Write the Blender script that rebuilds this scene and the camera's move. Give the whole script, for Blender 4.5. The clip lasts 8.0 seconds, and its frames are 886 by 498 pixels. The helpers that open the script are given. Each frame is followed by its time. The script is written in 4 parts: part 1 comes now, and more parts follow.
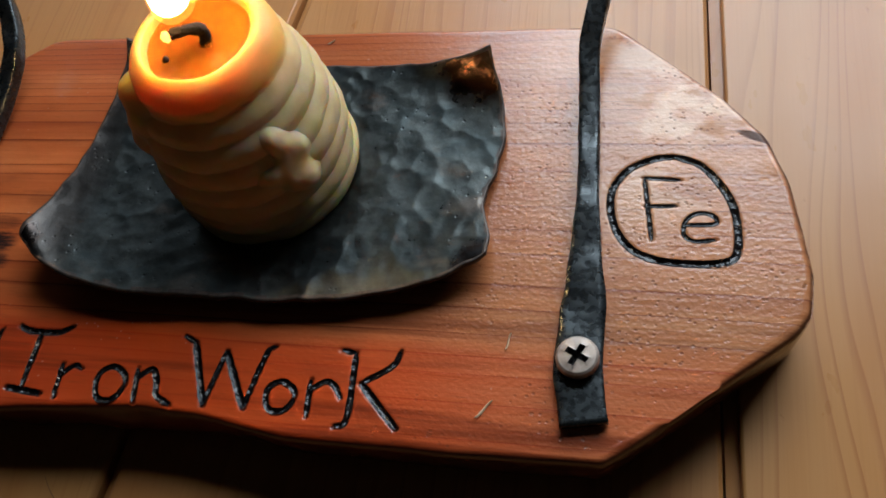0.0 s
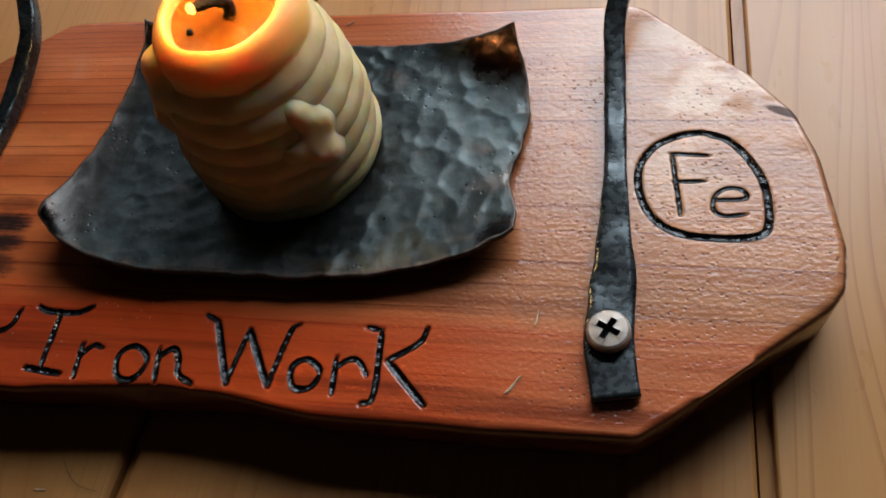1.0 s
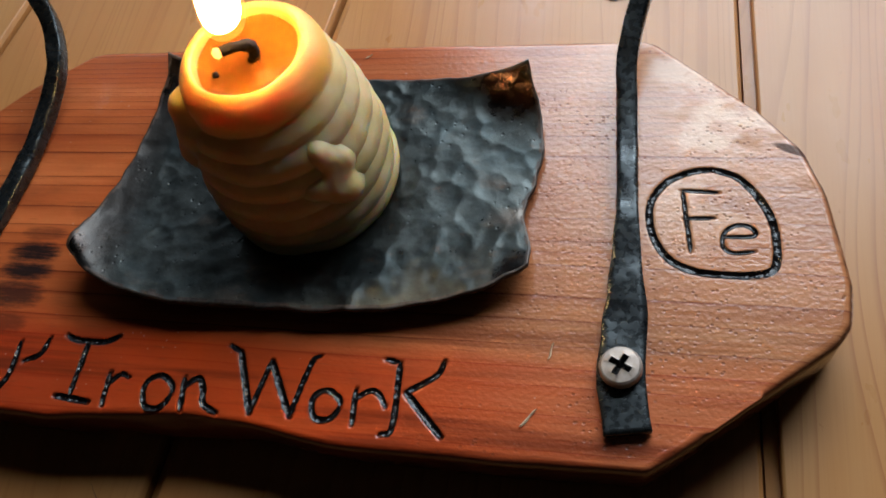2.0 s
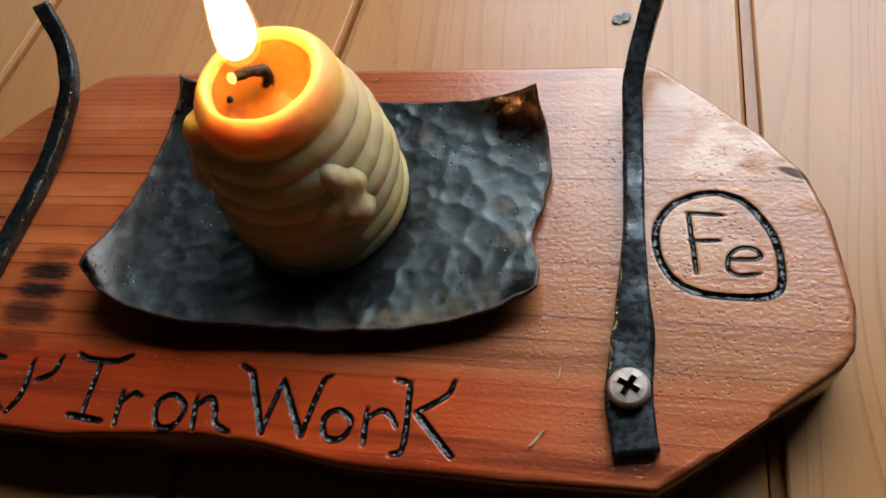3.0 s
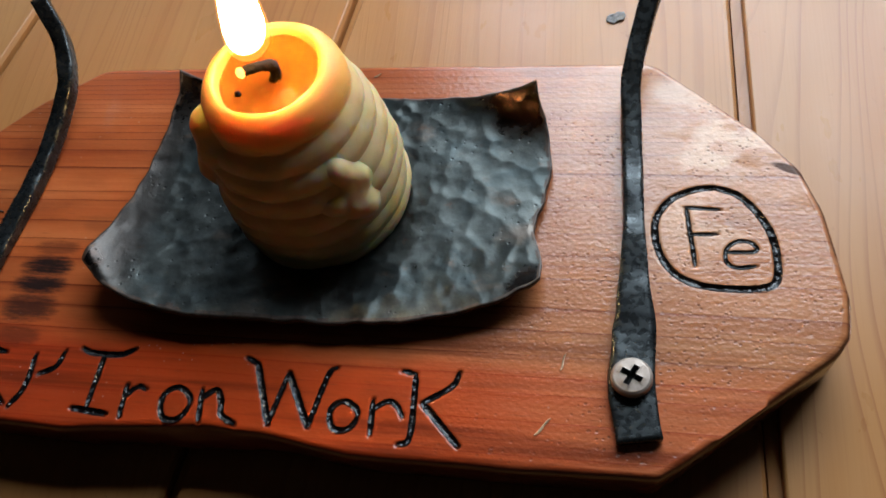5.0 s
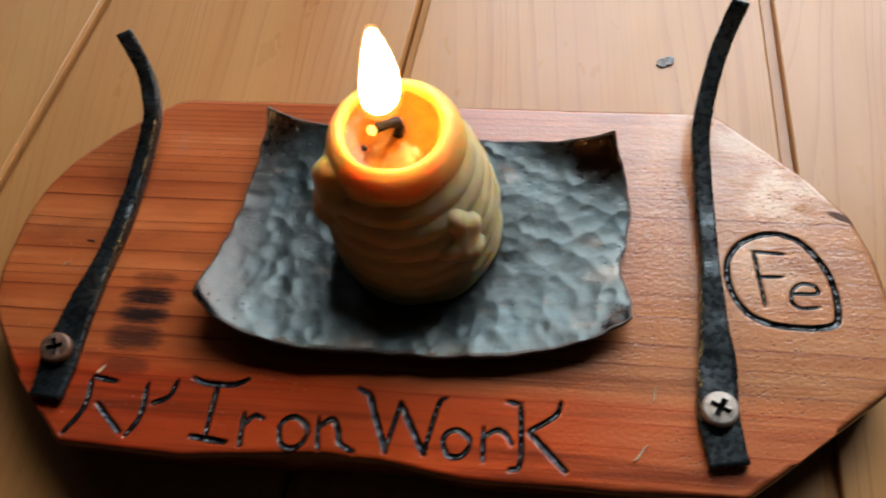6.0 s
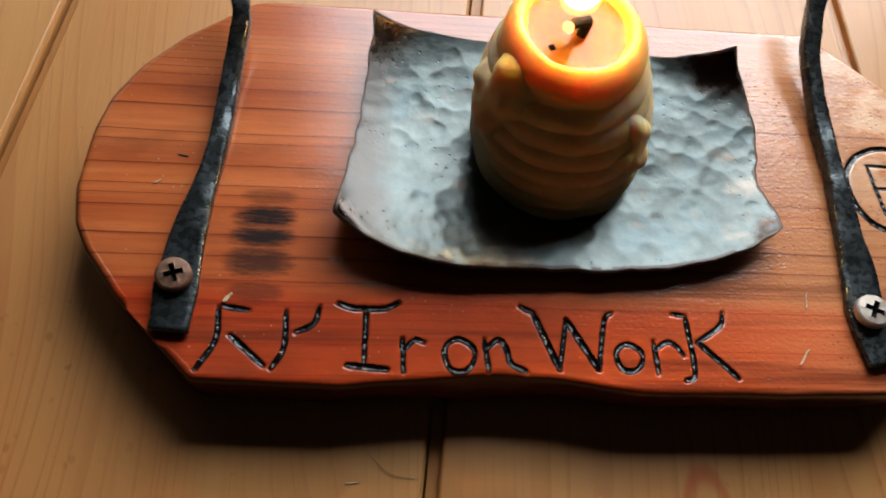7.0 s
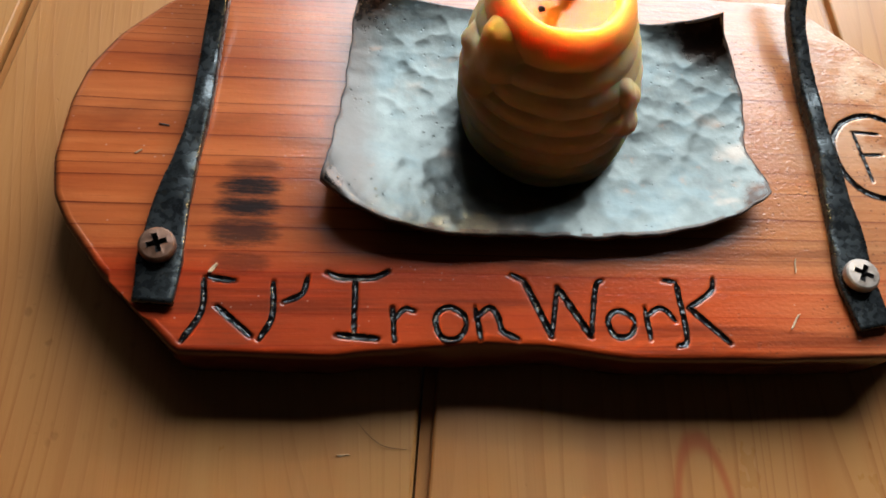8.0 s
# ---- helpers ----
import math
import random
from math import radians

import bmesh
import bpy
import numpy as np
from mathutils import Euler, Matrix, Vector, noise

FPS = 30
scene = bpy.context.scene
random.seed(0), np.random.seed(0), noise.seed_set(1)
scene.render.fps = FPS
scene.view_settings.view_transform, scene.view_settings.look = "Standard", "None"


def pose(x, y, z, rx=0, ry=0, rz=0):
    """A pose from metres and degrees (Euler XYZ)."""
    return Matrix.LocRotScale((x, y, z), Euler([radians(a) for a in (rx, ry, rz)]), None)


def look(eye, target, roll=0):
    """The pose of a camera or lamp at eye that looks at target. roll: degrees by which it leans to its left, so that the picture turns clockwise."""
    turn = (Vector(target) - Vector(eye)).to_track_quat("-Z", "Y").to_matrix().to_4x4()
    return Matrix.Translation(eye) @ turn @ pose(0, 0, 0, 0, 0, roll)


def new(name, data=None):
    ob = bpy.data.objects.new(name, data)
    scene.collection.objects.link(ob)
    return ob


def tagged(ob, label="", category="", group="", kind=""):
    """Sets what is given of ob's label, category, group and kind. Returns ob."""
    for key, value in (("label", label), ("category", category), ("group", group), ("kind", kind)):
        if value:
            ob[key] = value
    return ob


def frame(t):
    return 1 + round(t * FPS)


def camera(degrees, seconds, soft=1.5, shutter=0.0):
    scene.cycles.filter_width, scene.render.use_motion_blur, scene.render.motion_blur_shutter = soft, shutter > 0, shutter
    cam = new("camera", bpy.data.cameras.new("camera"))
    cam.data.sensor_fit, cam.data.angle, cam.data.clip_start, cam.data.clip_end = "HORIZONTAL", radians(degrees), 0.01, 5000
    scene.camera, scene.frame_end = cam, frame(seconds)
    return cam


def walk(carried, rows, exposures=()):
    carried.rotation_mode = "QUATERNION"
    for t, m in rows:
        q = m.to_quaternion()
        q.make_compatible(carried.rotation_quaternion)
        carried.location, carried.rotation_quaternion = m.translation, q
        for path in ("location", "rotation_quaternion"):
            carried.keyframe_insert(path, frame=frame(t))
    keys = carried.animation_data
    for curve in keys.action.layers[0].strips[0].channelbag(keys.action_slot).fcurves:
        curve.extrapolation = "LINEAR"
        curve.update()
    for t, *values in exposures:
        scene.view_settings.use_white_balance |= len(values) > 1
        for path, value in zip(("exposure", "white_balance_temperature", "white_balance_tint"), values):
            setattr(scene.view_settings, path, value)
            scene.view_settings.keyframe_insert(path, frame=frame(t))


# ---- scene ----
cam = camera(55.4, 8.0, soft=1.7, shutter=0.3)
PATH = [
    (0, (0.09940, -0.10040, 0.20618), (0.03166, 0.03364, -0.05352), -21.50),
    (0.5, (0.09408, -0.10280, 0.19763), (0.02557, 0.03756, -0.05851), -21.00),
    (1, (0.09231, -0.10735, 0.20141), (0.02518, 0.02962, -0.05691), -21.00),
    (1.5, (0.09239, -0.10581, 0.20810), (0.02544, 0.02991, -0.05093), -21.20),
    (2, (0.09139, -0.10258, 0.21158), (0.02141, 0.03361, -0.04640), -21.80),
    (3.5, (0.08692, -0.10304, 0.21723), (0.01878, 0.03934, -0.03789), -20.30),
    (4, (0.08461, -0.10441, 0.21755), (0.01758, 0.03885, -0.03737), -19.90),
    (5.3, (0.07955, -0.10711, 0.22149), (0.02249, 0.03231, -0.03794), -17.40),
    (5.5, (0.07698, -0.10276, 0.22809), (0.02204, 0.03103, -0.03474), -17.30),
    (5.7, (0.06967, -0.09275, 0.24171), (0.01959, 0.03532, -0.02491), -16.30),
    (5.9, (0.04600, -0.09900, 0.25000), (-0.19500, 0.78500, -1.52700), -10.90),
    (6, (0.03546, -0.10473, 0.25152), (0.00222, 0.03148, -0.01370), -9.50),
    (6.1, (0.02200, -0.10900, 0.25400), (-0.16300, 0.77700, -1.52900), -7.80),
    (6.2, (0.00700, -0.11756, 0.25373), (-0.01469, 0.01853, -0.01274), -5.40),
    (6.3, (-0.01200, -0.11600, 0.25400), (-0.08300, 0.73100, -1.55600), -1.30),
    (6.5, (-0.03858, -0.12440, 0.23797), (-0.02920, 0.00850, -0.03083), 6.40),
    (6.7, (-0.04837, -0.11982, 0.23143), (-0.03070, 0.01268, -0.03714), 8.40),
    (7, (-0.06137, -0.11532, 0.23155), (-0.02768, 0.01191, -0.03804), 15.20),
    (7.5, (-0.05883, -0.11828, 0.23013), (-0.01842, 0.00677, -0.03956), 17.40),
    (8, (-0.06458, -0.11973, 0.22543), (-0.02216, 0.00462, -0.04426), 18.10),
]
walk(cam, [(t, look(eye, target, roll)) for t, eye, target, roll in PATH], [(0, -1.10, 6050, 10), (2, -1.00, 6050, 10), (3.5, -0.94, 6050, 10), (5.5, -0.94, 6050, 10), (6.5, -0.68, 6400, 10), (7, -0.50, 6400, 10), (8, -0.38, 6400, 10)])

# ---- light: a dull daylight window beside the table, an added fill window, and the candle ----
WINDOW_WATTS = 33.5
FLAME_POWER = 195.0
world = bpy.data.worlds.new("sky")
scene.world = world
world.use_nodes = True
_wn = world.node_tree.nodes
_sky = _wn.new("ShaderNodeTexSky")
_sky.sky_type = "NISHITA"
_sky.sun_disc = False
_sky.sun_elevation = radians(35)
_sky.sun_rotation = radians(30)
world.node_tree.links.new(_sky.outputs[0], _wn["Background"].inputs[0])
_wn["Background"].inputs[1].default_value = 0.06

WIN_X0, WIN_X1, WIN_Z0, WIN_Z1, WALL_Y = -0.14, 0.64, 0.13, 1.06, 0.60
# SIDE: added opening, no such window known; brightens the table's back left
SIDE_X0, SIDE_X1, SIDE_Z0, SIDE_Z1 = -0.78, -0.27, 0.16, 0.60
for _x0, _x1, _z0, _z1, _share in ((WIN_X0, WIN_X1, WIN_Z0, WIN_Z1, 1.0), (SIDE_X0, SIDE_X1, SIDE_Z0, SIDE_Z1, 0.022)):
    _area = bpy.data.lights.new("window_daylight", "AREA")
    _area.shape = "RECTANGLE"
    _area.size, _area.size_y = _x1 - _x0 - 0.08, _z1 - _z0 - 0.08
    _area.energy = WINDOW_WATTS * _share
    _area.color = (0.85, 0.95, 1.0)
    _lamp = new("window_daylight", _area)
    _lamp.matrix_world = look(((_x0 + _x1) / 2, WALL_Y - 0.005, (_z0 + _z1) / 2), ((_x0 + _x1) / 2, 0, (_z0 + _z1) / 2))


# ---- materials ----
class Nodes:
    """A short way to write node materials."""

    def __init__(self, name):
        self.mat = bpy.data.materials.new(name)
        self.mat.use_nodes = True
        self.tree = self.mat.node_tree
        self.bsdf = self.tree.nodes["Principled BSDF"]

    def put(self, socket, value):
        if isinstance(value, bpy.types.NodeSocket):
            self.tree.links.new(value, socket)
        elif value is not None:
            socket.default_value = value

    def node(self, kind, **inputs):
        n = self.tree.nodes.new(kind)
        for key, value in inputs.items():
            self.put(n.inputs[key.replace("_", " ")], value)
        return n

    def coords(self):
        return self.tree.nodes.new("ShaderNodeTexCoord").outputs["Object"]

    def mapped(self, vec, scale=(1, 1, 1), loc=(0, 0, 0)):
        n = self.node("ShaderNodeMapping", Vector=vec, Scale=scale, Location=loc)
        return n.outputs[0]

    def math(self, op, a, b=0.0, c=0.0):
        n = self.tree.nodes.new("ShaderNodeMath")
        n.operation = op
        for s, v in zip(n.inputs, (a, b, c)):
            self.put(s, v)
        return n.outputs[0]

    def noise(self, vec, scale, detail=3.0, rough=0.55, distort=0.0):
        return self.node("ShaderNodeTexNoise", Vector=vec, Scale=scale, Detail=detail, Roughness=rough, Distortion=distort).outputs["Fac"]

    def ramp(self, fac, stops):
        n = self.node("ShaderNodeValToRGB", Fac=fac)
        e = n.color_ramp.elements
        while len(e) < len(stops):
            e.new(0.5)
        for el, (p, c) in zip(e, stops):
            el.position = p
            el.color = (*c, 1) if len(c) == 3 else c
        return n.outputs[0]

    def span(self, v, a, b, c=0.0, d=1.0, smooth=True):
        n = self.tree.nodes.new("ShaderNodeMapRange")
        n.interpolation_type = "SMOOTHSTEP" if smooth else "LINEAR"
        for k, x in zip(("Value", "From Min", "From Max", "To Min", "To Max"), (v, a, b, c, d)):
            self.put(n.inputs[k], x)
        return n.outputs[0]

    def mix(self, fac, a, b, blend="MIX"):
        n = self.tree.nodes.new("ShaderNodeMix")
        n.data_type = "RGBA"
        n.blend_type = blend
        self.put(n.inputs[0], fac)
        for s, v in ((n.inputs[6], a), (n.inputs[7], b)):
            self.put(s, (*v, 1) if isinstance(v, tuple) and len(v) == 3 else v)
        return n.outputs[2]

    def xyz(self, vec):
        return self.node("ShaderNodeSeparateXYZ", Vector=vec).outputs

    def bump(self, height, strength, distance, below=None):
        n = self.node("ShaderNodeBump", Height=height, Strength=strength, Distance=distance)
        if below is not None:
            self.put(n.inputs["Normal"], below)
        return n.outputs[0]

    def done(self, **inputs):
        for key, value in inputs.items():
            key = key.replace("_", " ")
            if isinstance(value, tuple) and len(value) == 3 and "Color" in key:
                value = (*value, 1)
            self.put(self.bsdf.inputs[key], value)
        return self.mat


def cedar_wood():
    n = Nodes("oiled_red_cedar")
    v = n.coords()
    x, y, z = n.xyz(v)
    # slow wander of the growth rings along the board
    wander = n.noise(n.mapped(v, (9, 26, 9)), 1.0, 3)
    fine = n.noise(n.mapped(v, (40, 300, 40)), 1.0, 3)
    yy = n.math("ADD", y, n.math("MULTIPLY", n.math("SUBTRACT", wander, 0.5), 0.0024))
    yy = n.math("ADD", yy, n.math("MULTIPLY", n.math("SUBTRACT", fine, 0.5), 0.0003))
    uneven = n.node("ShaderNodeTexNoise", Scale=1.0, Detail=1.0)
    uneven.noise_dimensions = "1D"
    n.put(uneven.inputs["W"], n.math("MULTIPLY", yy, 70.0))
    phase = n.math("ADD", n.math("ADD", n.math("MULTIPLY", yy, 165.0), n.span(y, 0.036, 0.074, 0.0, 8.0)), n.math("MULTIPLY", uneven.outputs["Fac"], 2.4))
    saw = n.math("FRACT", phase)
    late = n.ramp(saw, [(0.0, (0, 0, 0)), (0.55, (0.03, 0.03, 0.03)), (0.85, (0.16, 0.16, 0.16)), (0.935, (0.42, 0.42, 0.42)), (0.958, (1, 1, 1)), (0.988, (1, 1, 1)), (1.0, (0, 0, 0))])
    patchy = n.noise(n.mapped(v, (14, 60, 14)), 1.0, 4)
    streak = n.span(n.noise(n.mapped(v, (16, 900, 16)), 1.0, 4, 0.65), 0.30, 0.72)
    # rings stand out strongly at the weathered end, weakly at the pale end
    strength = n.span(x, -0.06, 0.06, 1.0, 0.75)
    late_f = n.math("MULTIPLY", n.math("MULTIPLY", late, strength), n.span(patchy, 0.25, 0.7, 0.75, 1.0))
    early = n.ramp(n.noise(n.mapped(v, (10, 130, 10)), 1.0, 5, 0.6), [(0.25, (0.31, 0.056, 0.013)), (0.5, (0.43, 0.102, 0.026)), (0.75, (0.54, 0.160, 0.048))])
    early = n.mix(n.math("MULTIPLY", streak, 0.30), early, n.mix(0.5, early, (0.20, 0.040, 0.010)))
    col = n.mix(late_f, early, (0.10, 0.011, 0.004))
    # paler and yellower towards one end
    pale_end = n.math("MULTIPLY", n.span(n.math("ADD", x, n.math("MULTIPLY", n.math("SUBTRACT", patchy, 0.5), 0.05)), 0.010, 0.10), 0.66)
    col = n.mix(pale_end, col, n.mix(late_f, n.mix(streak, (0.58, 0.275, 0.120), (0.47, 0.180, 0.066)), (0.20, 0.040, 0.022)))
    # broad uneven tone along the grain
    tonal = n.span(n.noise(n.mapped(v, (15, 75, 15), (1, 2, 3)), 1.0, 5, 0.62), 0.42, 0.66)
    col = n.mix(n.math("MULTIPLY", tonal, 0.42), col, n.mix(0.55, col, (0.16, 0.035, 0.014)))
    # redder front band: wood tone plus painted candlelight, darker towards the left end
    candle_band = n.math("MULTIPLY", n.span(n.math("ADD", y, n.math("MULTIPLY", n.math("SUBTRACT", wander, 0.5), 0.02)), -0.022, -0.034), n.span(x, 0.015, 0.10, 0.92, 0.42))
    col = n.mix(candle_band, col, n.mix(0.80, col, n.mix(n.span(x, -0.09, 0.01), (0.33, 0.022, 0.004), (0.54, 0.052, 0.007))))
    # darker resinous bands, narrow and long
    bands = n.span(n.noise(n.mapped(v, (7, 170, 7), (4, 9, 2)), 1.0, 4, 0.6), 0.50, 0.68)
    col = n.mix(n.math("MULTIPLY", bands, n.span(y, -0.01, -0.03, 0.14, 0.66)), col, (0.10, 0.012, 0.004))
    # fine pores along the grain
    pores = n.span(n.noise(n.mapped(v, (110, 1500, 110)), 1.0, 2), 0.60, 0.74)
    col = n.mix(n.math("MULTIPLY", pores, 0.35), col, (0.16, 0.04, 0.015))
    # oil worn away at the pale end: lighter, rougher blotches with pits
    worn_zone = n.math("MULTIPLY", n.span(x, 0.055, 0.115), n.span(y, -0.012, 0.03))
    blotch = n.math("MULTIPLY", n.span(n.noise(n.mapped(v, (34, 55, 34)), 1.0, 4, 0.6), 0.46, 0.58), worn_zone)
    col = n.mix(n.math("MULTIPLY", blotch, 0.85), col, (0.68, 0.40, 0.24))
    scuff = n.math("MULTIPLY", n.span(n.noise(n.mapped(v, (55, 120, 55), (3, 1, 0)), 1.0, 5, 0.65), 0.56, 0.64), worn_zone)
    col = n.mix(n.math("MULTIPLY", scuff, 0.75), col, (0.42, 0.17, 0.065))
    pit_n = n.node("ShaderNodeTexVoronoi", Vector=n.mapped(v, (520, 620, 520)), Scale=1.0)
    pit_here = n.span(n.noise(n.mapped(v, (38, 60, 38), (5, 2, 0)), 1.0, 3), 0.44, 0.60)
    pits = n.math("MULTIPLY", n.math("MULTIPLY", n.span(pit_n.outputs["Distance"], 0.30, 0.12), pit_here), n.span(x, 0.01, 0.09))
    col = n.mix(n.math("MULTIPLY", pits, 0.75), col, (0.13, 0.045, 0.022))
    # soot and handling marks, in soft patches along the grain
    soot = n.span(n.noise(n.mapped(v, (22, 48, 22), (7, 3, 1)), 1.0, 4, 0.6), 0.55, 0.74)
    col = n.mix(n.math("MULTIPLY", soot, 0.32), col, (0.085, 0.022, 0.012))
    # dust lying on the oil
    dust_n = n.node("ShaderNodeTexVoronoi", Vector=n.mapped(v, (330, 330, 330)), Scale=1.0)
    dust = n.math("MULTIPLY", n.span(dust_n.outputs["Distance"], 0.11, 0.05), n.span(n.noise(v, 70.0, 3), 0.50, 0.60))
    col = n.mix(n.math("MULTIPLY", dust, 0.26), col, (0.62, 0.52, 0.44))
    # a dark chip at the corner of the pale end
    ex = n.math("DIVIDE", n.math("SUBTRACT", x, 0.1285), 0.0055)
    ey = n.math("DIVIDE", n.math("ADD", n.math("SUBTRACT", y, 0.0315), n.math("MULTIPLY", n.math("SUBTRACT", x, 0.1285), 0.35)), 0.0014)
    chip = n.span(n.math("ADD", n.math("ADD", n.math("MULTIPLY", ex, ex), n.math("MULTIPLY", ey, ey)), n.math("MULTIPLY", n.math("SUBTRACT", fine, 0.5), 1.2)), 1.5, 0.5)
    col = n.mix(n.math("MULTIPLY", chip, 0.9), col, (0.045, 0.016, 0.008))
    # scorch marks burnt into the soft bands
    scorch = None
    for cy, cx, half, tall, amount in ((-0.0005, -0.0832, 0.0072, 0.0022, 0.5), (-0.0068, -0.0845, 0.0082, 0.0034, 1.0), (-0.0130, -0.0848, 0.0084, 0.0031, 1.0), (-0.0205, -0.0852, 0.0088, 0.0042, 0.86), (-0.0295, -0.0855, 0.007, 0.0028, 0.55), (0.0080, -0.071, 0.006, 0.003, 0.22)):
        dx = n.math("DIVIDE", n.math("SUBTRACT", x, cx), half)
        dy = n.math("DIVIDE", n.math("SUBTRACT", y, cy), tall)
        d = n.math("ADD", n.math("POWER", n.math("ABSOLUTE", dx), 3.0), n.math("MULTIPLY", dy, dy))
        d = n.math("ADD", d, n.math("MULTIPLY", n.math("SUBTRACT", n.noise(n.mapped(v, (170, 1100, 170)), 1.0, 5, 0.75), 0.5), 3.0))
        m = n.span(d, 1.9, 0.0, 0.0, amount)
        scorch = m if scorch is None else n.math("MAXIMUM", scorch, m)
    col = n.mix(scorch, col, (0.016, 0.009, 0.008))
    # sides darker than the top face, ragged along the rounded edge
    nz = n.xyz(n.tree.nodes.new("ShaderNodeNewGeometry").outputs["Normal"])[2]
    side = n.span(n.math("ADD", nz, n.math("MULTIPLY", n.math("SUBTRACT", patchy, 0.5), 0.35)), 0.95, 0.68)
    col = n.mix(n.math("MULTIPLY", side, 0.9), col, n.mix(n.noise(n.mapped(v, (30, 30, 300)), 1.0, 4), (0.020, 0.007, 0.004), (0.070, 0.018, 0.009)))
    h = n.math("SUBTRACT", n.math("MULTIPLY", n.noise(n.mapped(v, (60, 700, 60)), 1.0, 3), 0.5), n.math("MULTIPLY", late_f, 0.12))
    h = n.math("SUBTRACT", h, n.math("MULTIPLY", pits, 1.2))
    b1 = n.bump(n.math("ADD", h, n.math("MULTIPLY", streak, 0.10)), 0.17, 0.0006)
    orange = n.noise(n.mapped(v, (700, 1000, 700)), 1.0, 2, 0.5)
    b2 = n.bump(orange, n.span(x, -0.06, 0.08, 0.05, 0.16), 0.0007, b1)
    rough = n.math("ADD", n.span(n.noise(n.mapped(v, (50, 110, 50)), 1.0, 4), 0.3, 0.7, 0.34, 0.52), n.math("MULTIPLY", blotch, 0.06))
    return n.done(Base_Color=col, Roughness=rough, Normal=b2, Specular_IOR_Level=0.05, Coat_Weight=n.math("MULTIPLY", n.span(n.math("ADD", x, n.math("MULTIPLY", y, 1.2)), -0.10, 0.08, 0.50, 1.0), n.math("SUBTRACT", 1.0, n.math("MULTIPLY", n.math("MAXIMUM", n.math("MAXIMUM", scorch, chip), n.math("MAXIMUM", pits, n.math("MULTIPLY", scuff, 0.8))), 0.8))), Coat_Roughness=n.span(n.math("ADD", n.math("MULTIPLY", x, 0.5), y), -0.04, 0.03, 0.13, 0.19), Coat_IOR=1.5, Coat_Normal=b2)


def pine_wood(name, light, mid, dark):
    n = Nodes(name)
    v0 = n.coords()
    rnd = n.tree.nodes.new("ShaderNodeObjectInfo").outputs["Random"]
    shift = n.node("ShaderNodeCombineXYZ", X=n.math("MULTIPLY", rnd, 3.0), Y=n.math("MULTIPLY", rnd, 7.0), Z=n.math("MULTIPLY", rnd, 5.0))
    add = n.tree.nodes.new("ShaderNodeVectorMath")
    n.put(add.inputs[0], v0)
    n.put(add.inputs[1], shift.outputs[0])
    v = add.outputs[0]
    x, y, z = n.xyz(v)
    wx, wy, wz = n.xyz(v0)
    wander = n.noise(n.mapped(v, (14, 2.6, 14)), 1.0, 2)
    xx = n.math("ADD", x, n.math("MULTIPLY", n.math("SUBTRACT", wander, 0.5), 0.075))
    uneven = n.node("ShaderNodeTexNoise", Scale=1.0, Detail=2.0)
    uneven.noise_dimensions = "1D"
    n.put(uneven.inputs["W"], n.math("MULTIPLY", xx, 45.0))
    saw = n.math("FRACT", n.math("ADD", n.math("MULTIPLY", xx, 190.0), n.math("MULTIPLY", uneven.outputs["Fac"], 5.0)))
    ring = n.ramp(saw, [(0.0, (0, 0, 0)), (0.70, (0.05, 0.05, 0.05)), (0.90, (0.8, 0.8, 0.8)), (0.96, (1, 1, 1)), (1.0, (0, 0, 0))])
    tone = n.noise(n.mapped(v, (45, 3, 45)), 1.0, 4)
    col = n.ramp(n.math("ADD", n.math("MULTIPLY", tone, 0.6), n.math("MULTIPLY", n.noise(n.mapped(v, (9, 5, 9)), 1.0, 3), 0.4)), [(0.32, mid), (0.62, light)])
    col = n.mix(n.math("MULTIPLY", ring, n.span(n.noise(n.mapped(v, (20, 4, 20)), 1.0, 2), 0.3, 0.7, 0.10, 0.46)), col, dark)
    streak = n.span(n.noise(n.mapped(v, (900, 16, 900)), 1.0, 3), 0.52, 0.75)
    col = n.mix(n.math("MULTIPLY", streak, 0.10), col, dark)
    # an oval knot figure in front of the board
    kx = n.math("DIVIDE", n.math("SUBTRACT", wx, 0.040), 0.0085)
    ky = n.math("DIVIDE", n.math("SUBTRACT", wy, -0.098), 0.026)
    d = n.math("SQRT", n.math("ADD", n.math("MULTIPLY", kx, kx), n.math("MULTIPLY", ky, ky)))
    d = n.math("ADD", d, n.math("MULTIPLY", n.math("SUBTRACT", tone, 0.5), 0.3))
    eye = n.math("MULTIPLY", n.span(n.math("ABSOLUTE", n.math("SUBTRACT", d, 0.95)), 0.20, 0.02), 0.75)
    col = n.mix(eye, col, (0.36, 0.075, 0.02))
    stain = n.span(n.noise(n.mapped(v, (18, 13, 18), (2, 4, 0)), 1.0, 4, 0.6), 0.56, 0.70)
    col = n.mix(n.math("MULTIPLY", stain, 0.30), col, mid)
    dents = n.span(n.noise(n.mapped(v, (150, 110, 150)), 1.0, 5, 0.7), 0.66, 0.74)
    col = n.mix(n.math("MULTIPLY", dents, 0.35), col, dark)
    # a cluster of knocks on one plank
    near = n.math("ADD", n.math("POWER", n.math("DIVIDE", n.math("ADD", wx, 0.150), 0.045), 2.0), n.math("POWER", n.math("DIVIDE", n.math("ADD", wy, 0.050), 0.030), 2.0))
    knocks = n.node("ShaderNodeTexVoronoi", Vector=n.mapped(v0, (250, 170, 250)), Scale=1.0)
